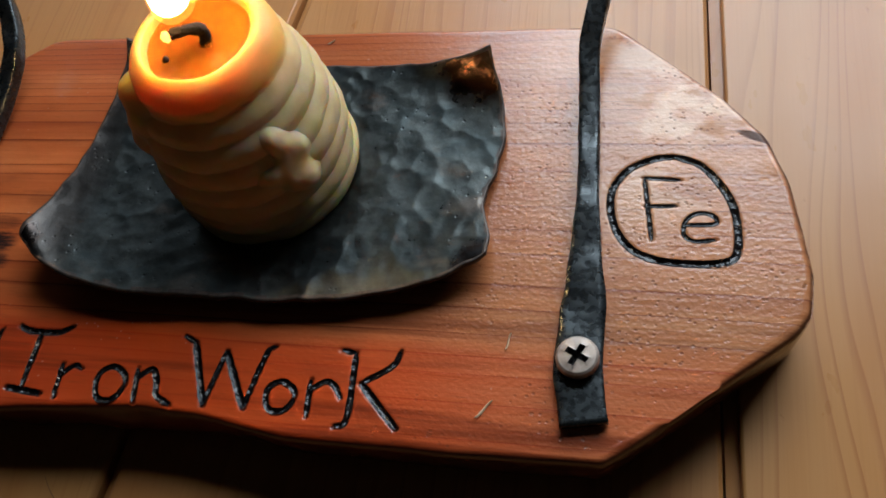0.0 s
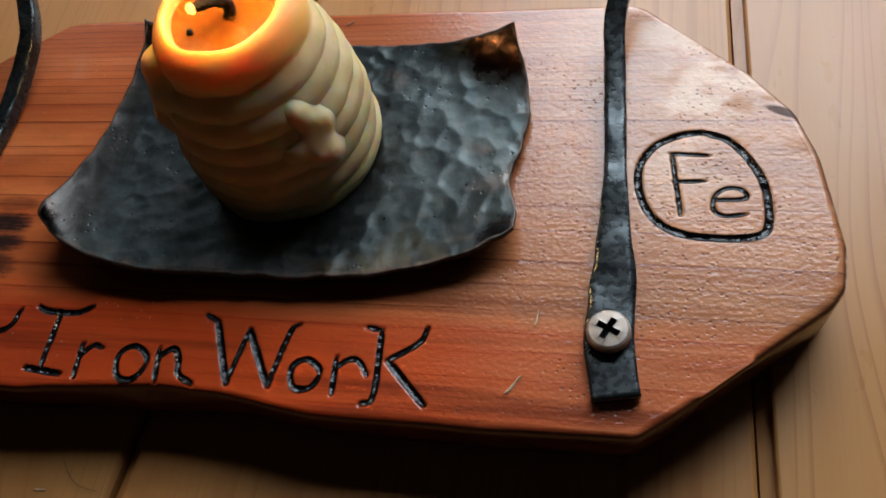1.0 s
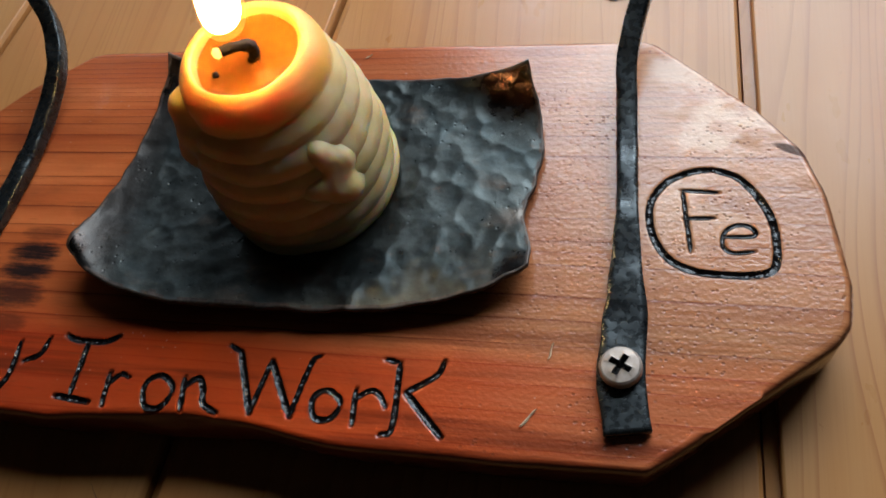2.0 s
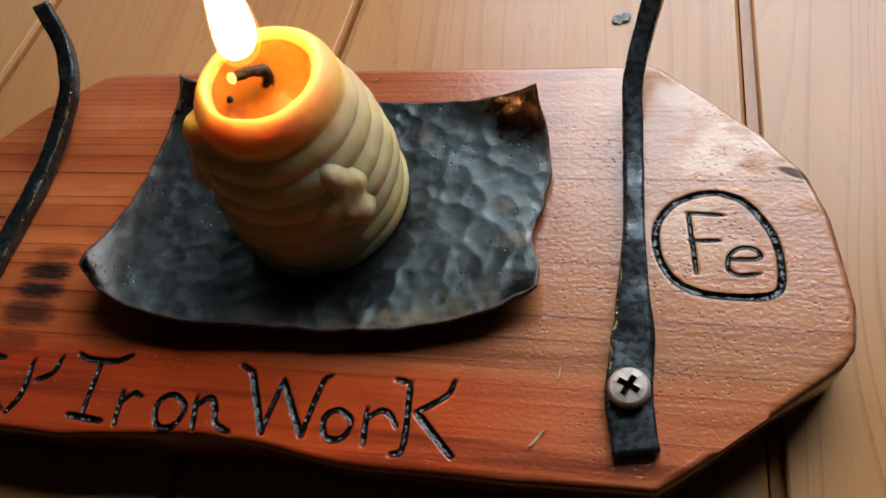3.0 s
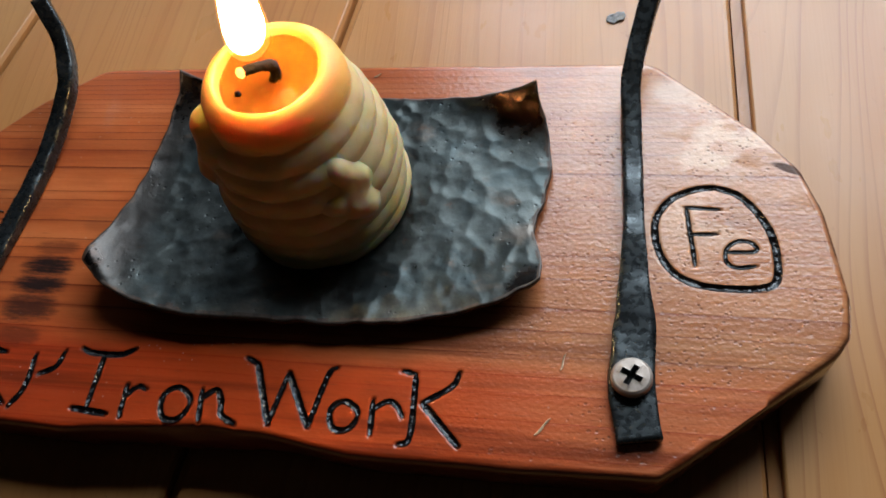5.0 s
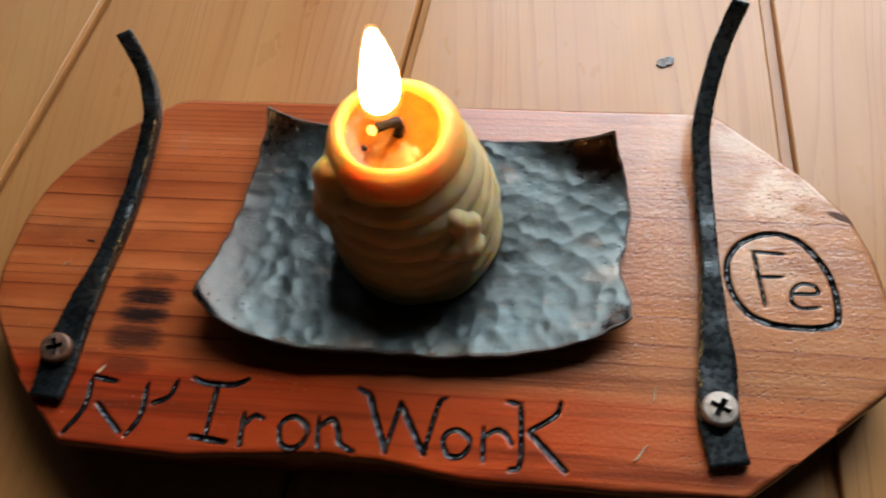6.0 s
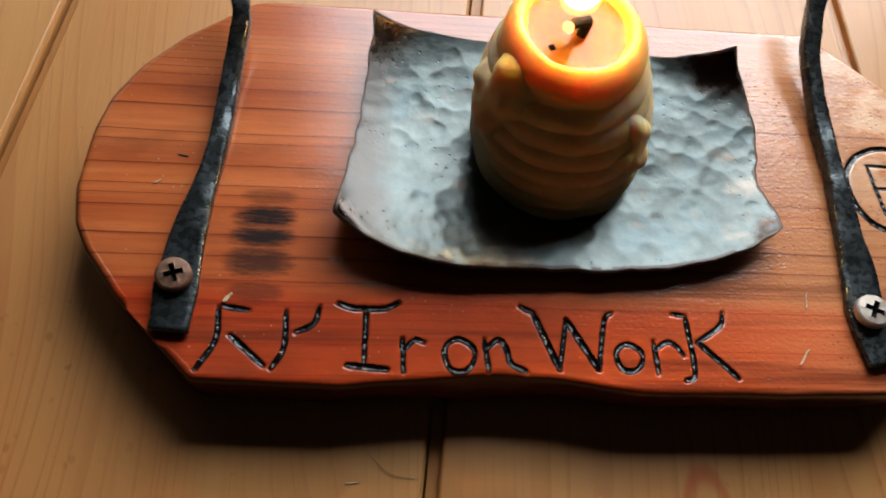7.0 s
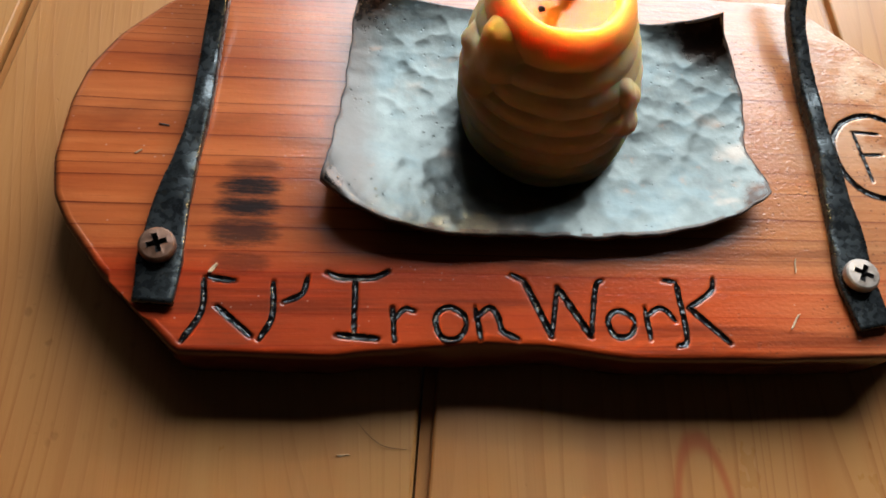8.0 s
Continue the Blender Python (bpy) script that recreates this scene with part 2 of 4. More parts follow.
    knock = n.math("MULTIPLY", n.span(knocks.outputs["Distance"], 0.34, 0.16), n.math("MULTIPLY", n.span(near, 1.4, 0.2), n.span(n.noise(v0, 90.0, 3), 0.50, 0.58)))
    dents = n.math("MAXIMUM", dents, knock)
    col = n.mix(n.math("MULTIPLY", knock, 0.35), col, (0.14, 0.045, 0.014))
    h = n.math("ADD", n.math("MULTIPLY", n.noise(n.mapped(v, (1000, 22, 1000)), 1.0, 3), 0.7), n.math("MULTIPLY", ring, 0.35))
    h = n.math("SUBTRACT", h, dents)
    return n.done(Base_Color=col, Roughness=n.span(tone, 0.2, 0.8, 0.42, 0.56), Normal=n.bump(h, 0.24, 0.0005), Specular_IOR_Level=0.1, Coat_Weight=0.55, Coat_Roughness=n.span(n.noise(n.mapped(v, (60, 25, 60)), 1.0, 4, 0.6), 0.3, 0.7, 0.27, 0.37), Coat_IOR=1.56, Coat_Normal=n.bump(n.noise(n.mapped(v, (160, 60, 160)), 1.0, 3), 0.12, 0.0006))


def charred():
    n = Nodes("burnt_groove")
    v = n.coords()
    t = n.noise(v, 900.0, 4, 0.6)
    col = n.ramp(t, [(0.3, (0.003, 0.0025, 0.0025)), (0.62, (0.007, 0.005, 0.005)), (0.85, (0.03, 0.016, 0.011))])
    return n.done(Base_Color=col, Roughness=n.span(t, 0.3, 0.7, 0.10, 0.24), Normal=n.bump(n.noise(v, 520.0, 3, 0.5), 0.9, 0.0010), Specular_IOR_Level=0.4)


def plate_iron():
    n = Nodes("hammered_plate_iron")
    v = n.coords()
    x, y, z = n.xyz(v)
    big = n.noise(v, 55.0, 5, 0.62)
    small = n.noise(v, 420.0, 4, 0.6)
    col = n.ramp(n.math("ADD", n.math("MULTIPLY", big, 0.75), n.math("MULTIPLY", small, 0.25)), [(0.34, (0.037, 0.040, 0.038)), (0.50, (0.059, 0.064, 0.060)), (0.66, (0.084, 0.089, 0.084))])
    # tempering colours and rust at raised corners, plus painted dark-room reflection
    corner = None
    for cx, cy, reach in ((-0.0555, 0.0590, 0.014), (0.0590, 0.0535, 0.017), (0.0640, -0.0105, 0.009), (-0.0640, -0.0110, 0.006)):
        far = n.math("SQRT", n.math("ADD", n.math("POWER", n.math("SUBTRACT", x, cx), 2.0), n.math("POWER", n.math("SUBTRACT", y, cy), 2.0)))
        far = n.math("ADD", n.math("DIVIDE", far, reach), n.math("MULTIPLY", n.math("SUBTRACT", big, 0.5), 1.6))
        m = n.span(far, 1.15, 0.65)
        corner = m if corner is None else n.math("MAXIMUM", corner, m)
    col = n.mix(n.math("MULTIPLY", corner, 0.95), col, n.mix(n.span(big, 0.4, 0.62), (0.018, 0.009, 0.006), (0.040, 0.016, 0.008)))
    # soft darker scale and a faint teal bloom
    scale = n.span(n.noise(n.mapped(v, (70, 105, 70), (2, 5, 0)), 1.0, 4, 0.65), 0.48, 0.66)
    col = n.mix(n.math("MULTIPLY", scale, 0.5), col, (0.050, 0.064, 0.066))
    brown = n.span(n.noise(n.mapped(v, (48, 62, 48), (9, 1, 0)), 1.0, 4, 0.6), 0.58, 0.72)
    col = n.mix(n.math("MULTIPLY", brown, 0.35), col, (0.17, 0.115, 0.085))
    # brown reflection along the left edge, painted into the metal colour
    border = n.math("MULTIPLY", n.span(n.math("ADD", x, n.math("MULTIPLY", n.math("SUBTRACT", big, 0.5), 0.012)), -0.046, -0.056), 0.75)
    col = n.mix(border, col, n.mix(big, (0.034, 0.026, 0.022), (0.056, 0.047, 0.043)))
    rust = n.span(n.noise(v, 150.0, 5, 0.65), 0.62, 0.72)
    col = n.mix(n.math("MULTIPLY", rust, 0.35), col, (0.12, 0.06, 0.035))
    pit_n = n.node("ShaderNodeTexVoronoi", Vector=v, Scale=420.0)
    pit = n.math("MULTIPLY", n.span(pit_n.outputs["Distance"], 0.22, 0.06), n.span(n.noise(v, 60.0, 3), 0.46, 0.60))
    col = n.mix(n.math("MULTIPLY", pit, 0.35), col, (0.02, 0.018, 0.016))
    rough = n.span(n.math("ADD", n.math("MULTIPLY", big, 0.5), n.math("MULTIPLY", small, 0.5)), 0.3, 0.7, 0.27, 0.39)
    rough = n.math("SUBTRACT", rough, n.math("MULTIPLY", corner, 0.08))
    h = n.math("SUBTRACT", n.math("MULTIPLY", small, 0.5), pit)
    return n.done(Base_Color=col, Metallic=1.0, Roughness=rough, Normal=n.bump(h, 0.25, 0.0006))


def strap_iron():
    n = Nodes("black_forged_iron")
    v = n.coords()
    big = n.noise(v, 90.0, 3, 0.5)
    small = n.noise(v, 520.0, 3, 0.5)
    col = n.ramp(n.math("ADD", n.math("MULTIPLY", big, 0.8), n.math("MULTIPLY", small, 0.2)), [(0.32, (0.026, 0.028, 0.030)), (0.52, (0.055, 0.060, 0.061)), (0.75, (0.095, 0.102, 0.104))])
    rough = n.span(small, 0.3, 0.7, 0.22, 0.34)
    h = n.math("ADD", n.math("MULTIPLY", small, 0.4), n.math("MULTIPLY", big, 0.8))
    return n.done(Base_Color=col, Metallic=0.85, Roughness=rough, Normal=n.bump(h, 0.28, 0.0008))


def screw_metal(name, a, b):
    n = Nodes(name)
    v = n.coords()
    t = n.noise(v, 420.0, 5, 0.65)
    col = n.ramp(t, [(0.3, a), (0.65, b)])
    return n.done(Base_Color=col, Metallic=0.55, Roughness=n.span(t, 0.3, 0.7, 0.38, 0.6), Normal=n.bump(t, 0.25, 0.0003))


def beeswax(name, low, high, reach, rim_glow=None):
    n = Nodes(name)
    v = n.coords()
    t = n.noise(v, 160.0, 4, 0.6)
    col = n.ramp(t, [(0.3, low), (0.7, high)])
    if rim_glow:
        # candle glow painted in: more amber towards the rim; light also travels further
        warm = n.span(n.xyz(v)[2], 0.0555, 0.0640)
        col = n.mix(warm, col, rim_glow)
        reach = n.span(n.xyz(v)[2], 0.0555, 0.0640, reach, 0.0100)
    n.bsdf.subsurface_method = "RANDOM_WALK"
    return n.done(Base_Color=col, Roughness=n.span(t, 0.3, 0.7, 0.42, 0.58), Subsurface_Weight=1.0, Subsurface_Radius=(1.0, 0.43, 0.11), Subsurface_Scale=reach, Normal=n.bump(n.noise(v, 380.0, 4), 0.18, 0.0006))


def liquid_wax():
    n = Nodes("molten_wax")
    v = n.coords()
    n.done(Base_Color=n.ramp(n.noise(v, 200.0, 3), [(0.3, (0.36, 0.09, 0.006)), (0.7, (0.48, 0.15, 0.014))]), Roughness=0.07, Specular_IOR_Level=0.4, Normal=n.bump(n.noise(v, 260.0, 2), 0.25, 0.0008))
    clear = n.node("ShaderNodeBsdfTransparent", Color=(1.0, 0.80, 0.38, 1))
    mix = n.node("ShaderNodeMixShader", Fac=0.45)
    n.tree.links.new(n.bsdf.outputs[0], mix.inputs[1])
    n.tree.links.new(clear.outputs[0], mix.inputs[2])
    n.tree.links.new(mix.outputs[0], n.tree.nodes["Material Output"].inputs[0])
    return n.mat


def flame_glow():
    n = Nodes("candle_flame")
    x, y, z = n.xyz(n.coords())
    warm = n.ramp(n.span(z, 0.0736, 0.082, 0, 1), [(0.0, (1.0, 0.42, 0.10)), (0.6, (1.0, 0.58, 0.20)), (1.0, (1.0, 0.62, 0.24))])
    return n.done(Base_Color=(0, 0, 0), Roughness=1.0, Specular_IOR_Level=0.0, Emission_Color=warm, Emission_Strength=n.span(z, 0.0736, 0.0795, 1.4, FLAME_POWER))


def mantle_glow():
    n = Nodes("flame_mantle")
    clear = n.tree.nodes.new("ShaderNodeBsdfTransparent")
    glow = n.node("ShaderNodeEmission", Color=(1.0, 0.40, 0.07, 1), Strength=0.55)
    add = n.tree.nodes.new("ShaderNodeAddShader")
    n.tree.links.new(clear.outputs[0], add.inputs[0])
    n.tree.links.new(glow.outputs[0], add.inputs[1])
    n.tree.links.new(add.outputs[0], n.tree.nodes["Material Output"].inputs[0])
    return n.mat


def ember_glow():
    n = Nodes("ember")
    return n.done(Base_Color=(0.02, 0.01, 0.01), Emission_Color=(1.0, 0.33, 0.06), Emission_Strength=9.0)


def plain(name, color, rough=0.6, grain=60.0, depth=0.15, spread=0.12):
    n = Nodes(name)
    v = n.coords()
    t = n.noise(v, grain, 5, 0.6)
    lo = tuple(c * (1 - spread) for c in color)
    hi = tuple(min(1, c * (1 + spread)) for c in color)
    return n.done(Base_Color=n.ramp(t, [(0.3, lo), (0.7, hi)]), Roughness=rough, Normal=n.bump(t, depth, 0.002))


CEDAR = cedar_wood()
PINE = pine_wood("waxed_pine", (0.465, 0.214, 0.066), (0.40, 0.150, 0.041), (0.25, 0.058, 0.013))
CHAR = charred()
PLATE = plate_iron()
EDGE = screw_metal("scaled_iron_edge", (0.014, 0.010, 0.008), (0.075, 0.05, 0.038))
IRON = strap_iron()
SCREW_PALE = screw_metal("dull_zinc_screw", (0.22, 0.165, 0.13), (0.38, 0.31, 0.26))
SCREW_RUST = screw_metal("rusty_screw", (0.085, 0.036, 0.02), (0.19, 0.095, 0.058))
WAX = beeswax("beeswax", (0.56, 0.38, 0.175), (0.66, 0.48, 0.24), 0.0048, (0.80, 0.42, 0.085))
MELT_WAX = beeswax("melting_beeswax", (0.66, 0.27, 0.028), (0.74, 0.34, 0.045), 0.004)
POOL = liquid_wax()
FLAME = flame_glow()
MANTLE = mantle_glow()
EMBER = ember_glow()
WICK = plain("burnt_wick", (0.012, 0.010, 0.009), 0.8, 900, 0.5)
ASH = plain("grey_ash", (0.27, 0.25, 0.24), 0.8, 900, 0.6, 0.5)
SHAVING = plain("pale_wood_chip", (0.50, 0.33, 0.19), 0.6, 500, 0.4)
SLOT_DARK = plain("dirt_in_slot", (0.010, 0.008, 0.007), 0.8, 900, 0.3)
DARK_CHIP = plain("dark_wood_chip", (0.06, 0.03, 0.02), 0.7, 500, 0.4)
PLASTER = plain("dark_wall_panelling", (0.03, 0.022, 0.016), 0.8, 30, 0.2)
CEILING = plain("dark_ceiling_boards", (0.03, 0.022, 0.016), 0.8, 30, 0.1)
FLOOR = plain("dark_floor_boards", (0.03, 0.022, 0.016), 0.6, 12, 0.2, 0.3)
FRAME = plain("window_frame_paint", (0.60, 0.57, 0.52), 0.5, 90, 0.1)
GLASS = Nodes("window_glass").done(Base_Color=(1, 1, 1), Roughness=0.0, IOR=1.45, Transmission_Weight=1.0)


# ---- building helpers ----
def mesh_of(name, verts, faces, material, smooth=True):
    me = bpy.data.meshes.new(name)
    me.from_pydata([tuple(map(float, v)) for v in verts], [], faces)
    me.materials.append(material)
    if smooth:
        me.polygons.foreach_set("use_smooth", [True] * len(me.polygons))
    me.update()
    return me


def part(name, me, parent=None, label=""):
    """Links a mesh as one object, under its thing where one is given."""
    ob = new(name, me)
    if parent is not None:
        ob.parent = parent
        ob.matrix_parent_inverse = parent.matrix_world.inverted()
    return tagged(ob, label=label)


def from_bm(name, bm, material, smooth=False):
    me = bpy.data.meshes.new(name)
    bmesh.ops.recalc_face_normals(bm, faces=bm.faces)
    bm.to_mesh(me)
    bm.free()
    me.materials.append(material)
    if smooth:
        me.polygons.foreach_set("use_smooth", [True] * len(me.polygons))
    return me


def box_mesh(name, x0, x1, y0, y1, z0, z1, material, bevel=0.0):
    bm = bmesh.new()
    bmesh.ops.create_cube(bm, size=1.0)
    for v in bm.verts:
        v.co = Vector(((x0 + x1) / 2 + v.co.x * (x1 - x0), (y0 + y1) / 2 + v.co.y * (y1 - y0), (z0 + z1) / 2 + v.co.z * (z1 - z0)))
    if bevel:
        bmesh.ops.bevel(bm, geom=bm.edges[:], offset=bevel, segments=2, affect="EDGES")
    return from_bm(name, bm, material)


def smooth_line(points, step):
    """A Catmull-Rom line through the points, at even steps."""
    p = np.array(points, float)
    if len(p) == 2:
        fine = np.linspace(p[0], p[1], 40)
    else:
        q = np.vstack([2 * p[0] - p[1], p, 2 * p[-1] - p[-2]])
        t = np.linspace(0, 1, 24, endpoint=False)[:, None]
        fine = []
        for a, b, c, d in zip(q, q[1:], q[2:], q[3:]):
            fine.append(0.5 * (2 * b + (c - a) * t + (2 * a - 5 * b + 4 * c - d) * t**2 + (3 * b - a - 3 * c + d) * t**3))
        fine = np.vstack(fine + [p[-1:]])
    s = np.r_[0, np.cumsum(np.linalg.norm(np.diff(fine, axis=0), axis=1))]
    n = max(3, int(s[-1] / step) + 1)
    u = np.linspace(0, s[-1], n)
    return np.stack([np.interp(u, s, fine[:, k]) for k in range(fine.shape[1])], 1)


def grid_faces(rows, cols, wrap=False):
    f = []
    for i in range(rows - 1):
        for j in range(cols if wrap else cols - 1):
            k = (j + 1) % cols
            f.append((i * cols + j, i * cols + k, (i + 1) * cols + k, (i + 1) * cols + j))
    return f


# ---- room ----
X0, X1, Y0, Y1, Z0, Z1, WT = -2.0, 2.2, -2.2, WALL_Y, -0.75, 1.75, 0.12
tagged(part("floor", box_mesh("floor", X0, X1, Y0, Y1, Z0 - 0.05, Z0, FLOOR)), "dark brown wooden floor under the table", "floor", kind="structure")
tagged(part("ceiling", box_mesh("ceiling", X0, X1, Y0, Y1, Z1, Z1 + 0.05, CEILING)), "plain dark wooden ceiling", "ceiling", kind="structure")
tagged(part("wall_south", box_mesh("wall_south", X0 - WT, X1 + WT, Y0 - WT, Y0, Z0, Z1, PLASTER)), "plain dark wooden wall", "wall", kind="structure")
tagged(part("wall_west", box_mesh("wall_west", X0 - WT, X0, Y0, Y1, Z0, Z1, PLASTER)), "plain dark wooden wall", "wall", kind="structure")
tagged(part("wall_east", box_mesh("wall_east", X1, X1 + WT, Y0, Y1, Z0, Z1, PLASTER)), "plain dark wooden wall", "wall", kind="structure")
bm = bmesh.new()
for a, b, c, d in ((X0 - WT, SIDE_X0, Z0, Z1), (SIDE_X0, SIDE_X1, Z0, SIDE_Z0), (SIDE_X0, SIDE_X1, SIDE_Z1, Z1), (SIDE_X1, WIN_X0, Z0, Z1), (WIN_X1, X1 + WT, Z0, Z1), (WIN_X0, WIN_X1, Z0, WIN_Z0), (WIN_X0, WIN_X1, WIN_Z1, Z1)):
    for v in bmesh.ops.create_cube(bm, size=1.0)["verts"]:
        v.co = Vector(((a + b) / 2 + v.co.x * (b - a), Y1 + WT / 2 + v.co.y * WT, (c + d) / 2 + v.co.z * (d - c)))
tagged(part("wall_north", from_bm("wall_north", bm, PLASTER)), "dark wooden wall with a daylight window and an added fill window", "wall", kind="structure")


def window_in_wall(name, label, x0, x1, z0, z1):
    win = tagged(new(name), label, "window", kind="structure")
    win.location = (x0, Y1, z0)
    bpy.context.view_layer.update()
    for a, b, c, d in ((x0, x0 + 0.04, z0, z1), (x1 - 0.04, x1, z0, z1), (x0 + 0.04, x1 - 0.04, z0, z0 + 0.04), (x0 + 0.04, x1 - 0.04, z1 - 0.04, z1)):
        part("window_frame", box_mesh("window_frame", a, b, Y1 + 0.01, Y1 + 0.06, c, d, FRAME, 0.004), win)
    pane = part("pane", box_mesh("pane", x0 + 0.04, x1 - 0.04, Y1 + 0.033, Y1 + 0.037, z0 + 0.04, z1 - 0.04, GLASS), win)
    pane.visible_shadow = False


window_in_wall("window_1", "tall painted window letting in dull daylight", WIN_X0, WIN_X1, WIN_Z0, WIN_Z1)
window_in_wall("window_2", "small low unseen window added to fill the table top", SIDE_X0, SIDE_X1, SIDE_Z0, SIDE_Z1)

# ---- table of pine boards ----
table = tagged(new("table"), "honey-coloured pine table top of grooved planks", "table")
table.location = (0, 0, Z0)
bpy.context.view_layer.update()
TABLE_Y0, TABLE_Y1 = -0.42, 0.30
SEAMS = ((-0.460, 0.20), (-0.317, 0.19), (-0.1716, 0.171), (-0.0307, 0.109), (0.1193, -0.022), (0.266, -0.03), (0.412, -0.03))


def plank(left, right):
    """One board between two seams: eased edges, and a lower tongue on its left side that shows in the gap."""
    gap, tongue, ease = 0.0042, 0.0033, 0.0008
    ys = np.linspace(TABLE_Y0, TABLE_Y1, 22)
    prof_l = [(-tongue, -0.022), (-tongue, -0.0036), (0.0, -0.0030), (0.0, -ease), (ease * 0.35, -ease * 0.35), (ease, 0.0)]
    prof_r = [(-0.0012, 0.0), (-0.0008, -0.0003), (0.0, -0.0016), (0.0, -0.022)]
    verts = []
    for y in ys:
        xl = left[0] + left[1] * y + gap
        xr = right[0] + right[1] * y
        wob = 0.0002 * noise.noise(Vector((xl * 40, y * 30, 3.1)))
        verts += [(xl + dx + wob, y, dz) for dx, dz in prof_l]
        verts += [(xr + dx + wob, y, dz) for dx, dz in prof_r]
    n = len(prof_l) + len(prof_r)
    faces = grid_faces(len(ys), n, wrap=True)
    faces.append(tuple(range(n)))
    faces.append(tuple(reversed(range(len(verts) - n, len(verts)))))
    me = mesh_of("plank", verts, faces, PINE, smooth=False)
    bm = bmesh.new()
    bm.from_mesh(me)
    bmesh.ops.recalc_face_normals(bm, faces=bm.faces)
    bm.to_mesh(me)
    bm.free()
    return me


for a, b in zip(SEAMS, SEAMS[1:]):
    part("plank", plank(a, b), table)
for sx in (-0.36, 0.33):
    for sy in (-0.34, 0.24):
        part("leg", box_mesh("leg", sx - 0.03, sx + 0.03, sy - 0.03, sy + 0.03, Z0, -0.022, PINE, 0.004), table)
for sy in (-0.34, 0.24):
    part("apron", box_mesh("apron", -0.33, 0.30, sy - 0.012, sy + 0.012, -0.10, -0.022, PINE, 0.002), table)

# ---- cedar board with burnt lettering ----
TOP = 0.019
STROKES = {
    "initial_bars": [([(-94.5, -33.8), (-94.6, -43.0), (-99.0, -51.0)], 0.8), ([(-93.5, -33.6), (-86.6, -34.6)], 0.8), ([(-91.0, -41.5), (-82.0, -49.6)], 0.8)],
    "second_initial_bars": [([(-77.0, -34.6), (-77.0, -44.5), (-80.0, -50.4)], 0.8), ([(-68.2, -33.2), (-69.6, -38.0), (-74.2, -40.4)], 0.8)],
    "I": [([(-63.2, -32.0), (-59.4, -33.3), (-51.0, -33.2), (-47.0, -31.4)], 0.9), ([(-55.8, -33.4), (-56.2, -48.8)], 0.8), ([(-60.6, -49.2), (-50.2, -50.2)], 0.95)],
    "r": [([(-46.2, -41.6), (-45.8, -50.8)], 0.8), ([(-46.0, -45.2), (-43.0, -42.0), (-40.4, -42.6)], 0.75)],
    "n": [([(-24.2, -41.4), (-23.2, -50.2)], 0.8), ([(-24.0, -44.2), (-20.3, -41.4), (-18.2, -44.2), (-17.2, -48.0), (-13.0, -50.2)], 0.85)],
    "W": [([(-13.8, -31.8), (-10.4, -33.4)], 0.8), ([(-10.4, -33.4), (-4.0, -49.4)], 0.95), ([(-4.0, -49.4), (-1.2, -35.2)], 0.7), ([(-1.2, -35.2), (6.8, -49.4)], 0.95), ([(6.8, -49.4), (9.6, -35.4), (11.8, -33.0)], 0.75)],
    "small_r": [([(22.8, -41.0), (23.4, -50.2)], 0.75), ([(23.0, -43.6), (26.6, -41.2), (29.2, -42.2), (31.2, -45.2)], 0.7)],
    "K": [([(29.2, -32.8), (33.0, -33.4)], 0.7), ([(33.0, -33.4), (33.6, -49.6), (30.8, -52.0)], 0.8), ([(44.2, -32.2), (42.6, -36.2), (35.6, -41.0)], 0.8), ([(35.6, -41.0), (45.8, -51.2)], 0.95)],
    "F": [([(100.2, 18.4), (102.4, 0.8)], 0.62), ([(100.0, 18.6), (109.0, 18.2)], 0.55), ([(100.6, 10.2), (108.0, 10.6)], 0.55)],
    "ring": [([(107.6, 25.2), (114.0, 22.6), (119.6, 15.4), (122.2, 8.0), (122.4, -1.4), (119.6, -4.6), (112.0, -5.4), (103.2, -4.6), (97.0, -1.4), (93.0, 5.2), (92.2, 14.0), (96.0, 20.8), (102.0, 24.2), (107.6, 25.2)], 1.0)],
    "e": [([(110.2, 5.2), (117.4, 5.8), (116.6, 8.2), (113.2, 8.6), (110.4, 6.4), (110.0, 2.6), (112.4, 0.8), (117.4, 1.4)], 0.55)],
}
rounds = {"o": ((-31.0, -46.0), 4.1, 4.5, 0.8), "small_o": ((15.6, -45.8), 3.7, 3.8, 0.75)}
for key, ((cx, cy), ra, rb, w) in rounds.items():
    loop_pts = []
    for k in range(25):
        a = 2 * math.pi * k / 24
        wob = 1 + 0.03 * math.sin(3 * a + 1.0) + 0.02 * math.sin(5 * a)
        loop_pts.append((cx + ra * wob * math.cos(a), cy + rb * wob * math.sin(a)))
    STROKES[key] = [(loop_pts, w)]
LINES = {key: [(smooth_line(np.array(p) / 1000, 0.0005), 0.87 * w / 1000) for p, w in strokes] for key, strokes in STROKES.items()}
SLOPE = 1.15


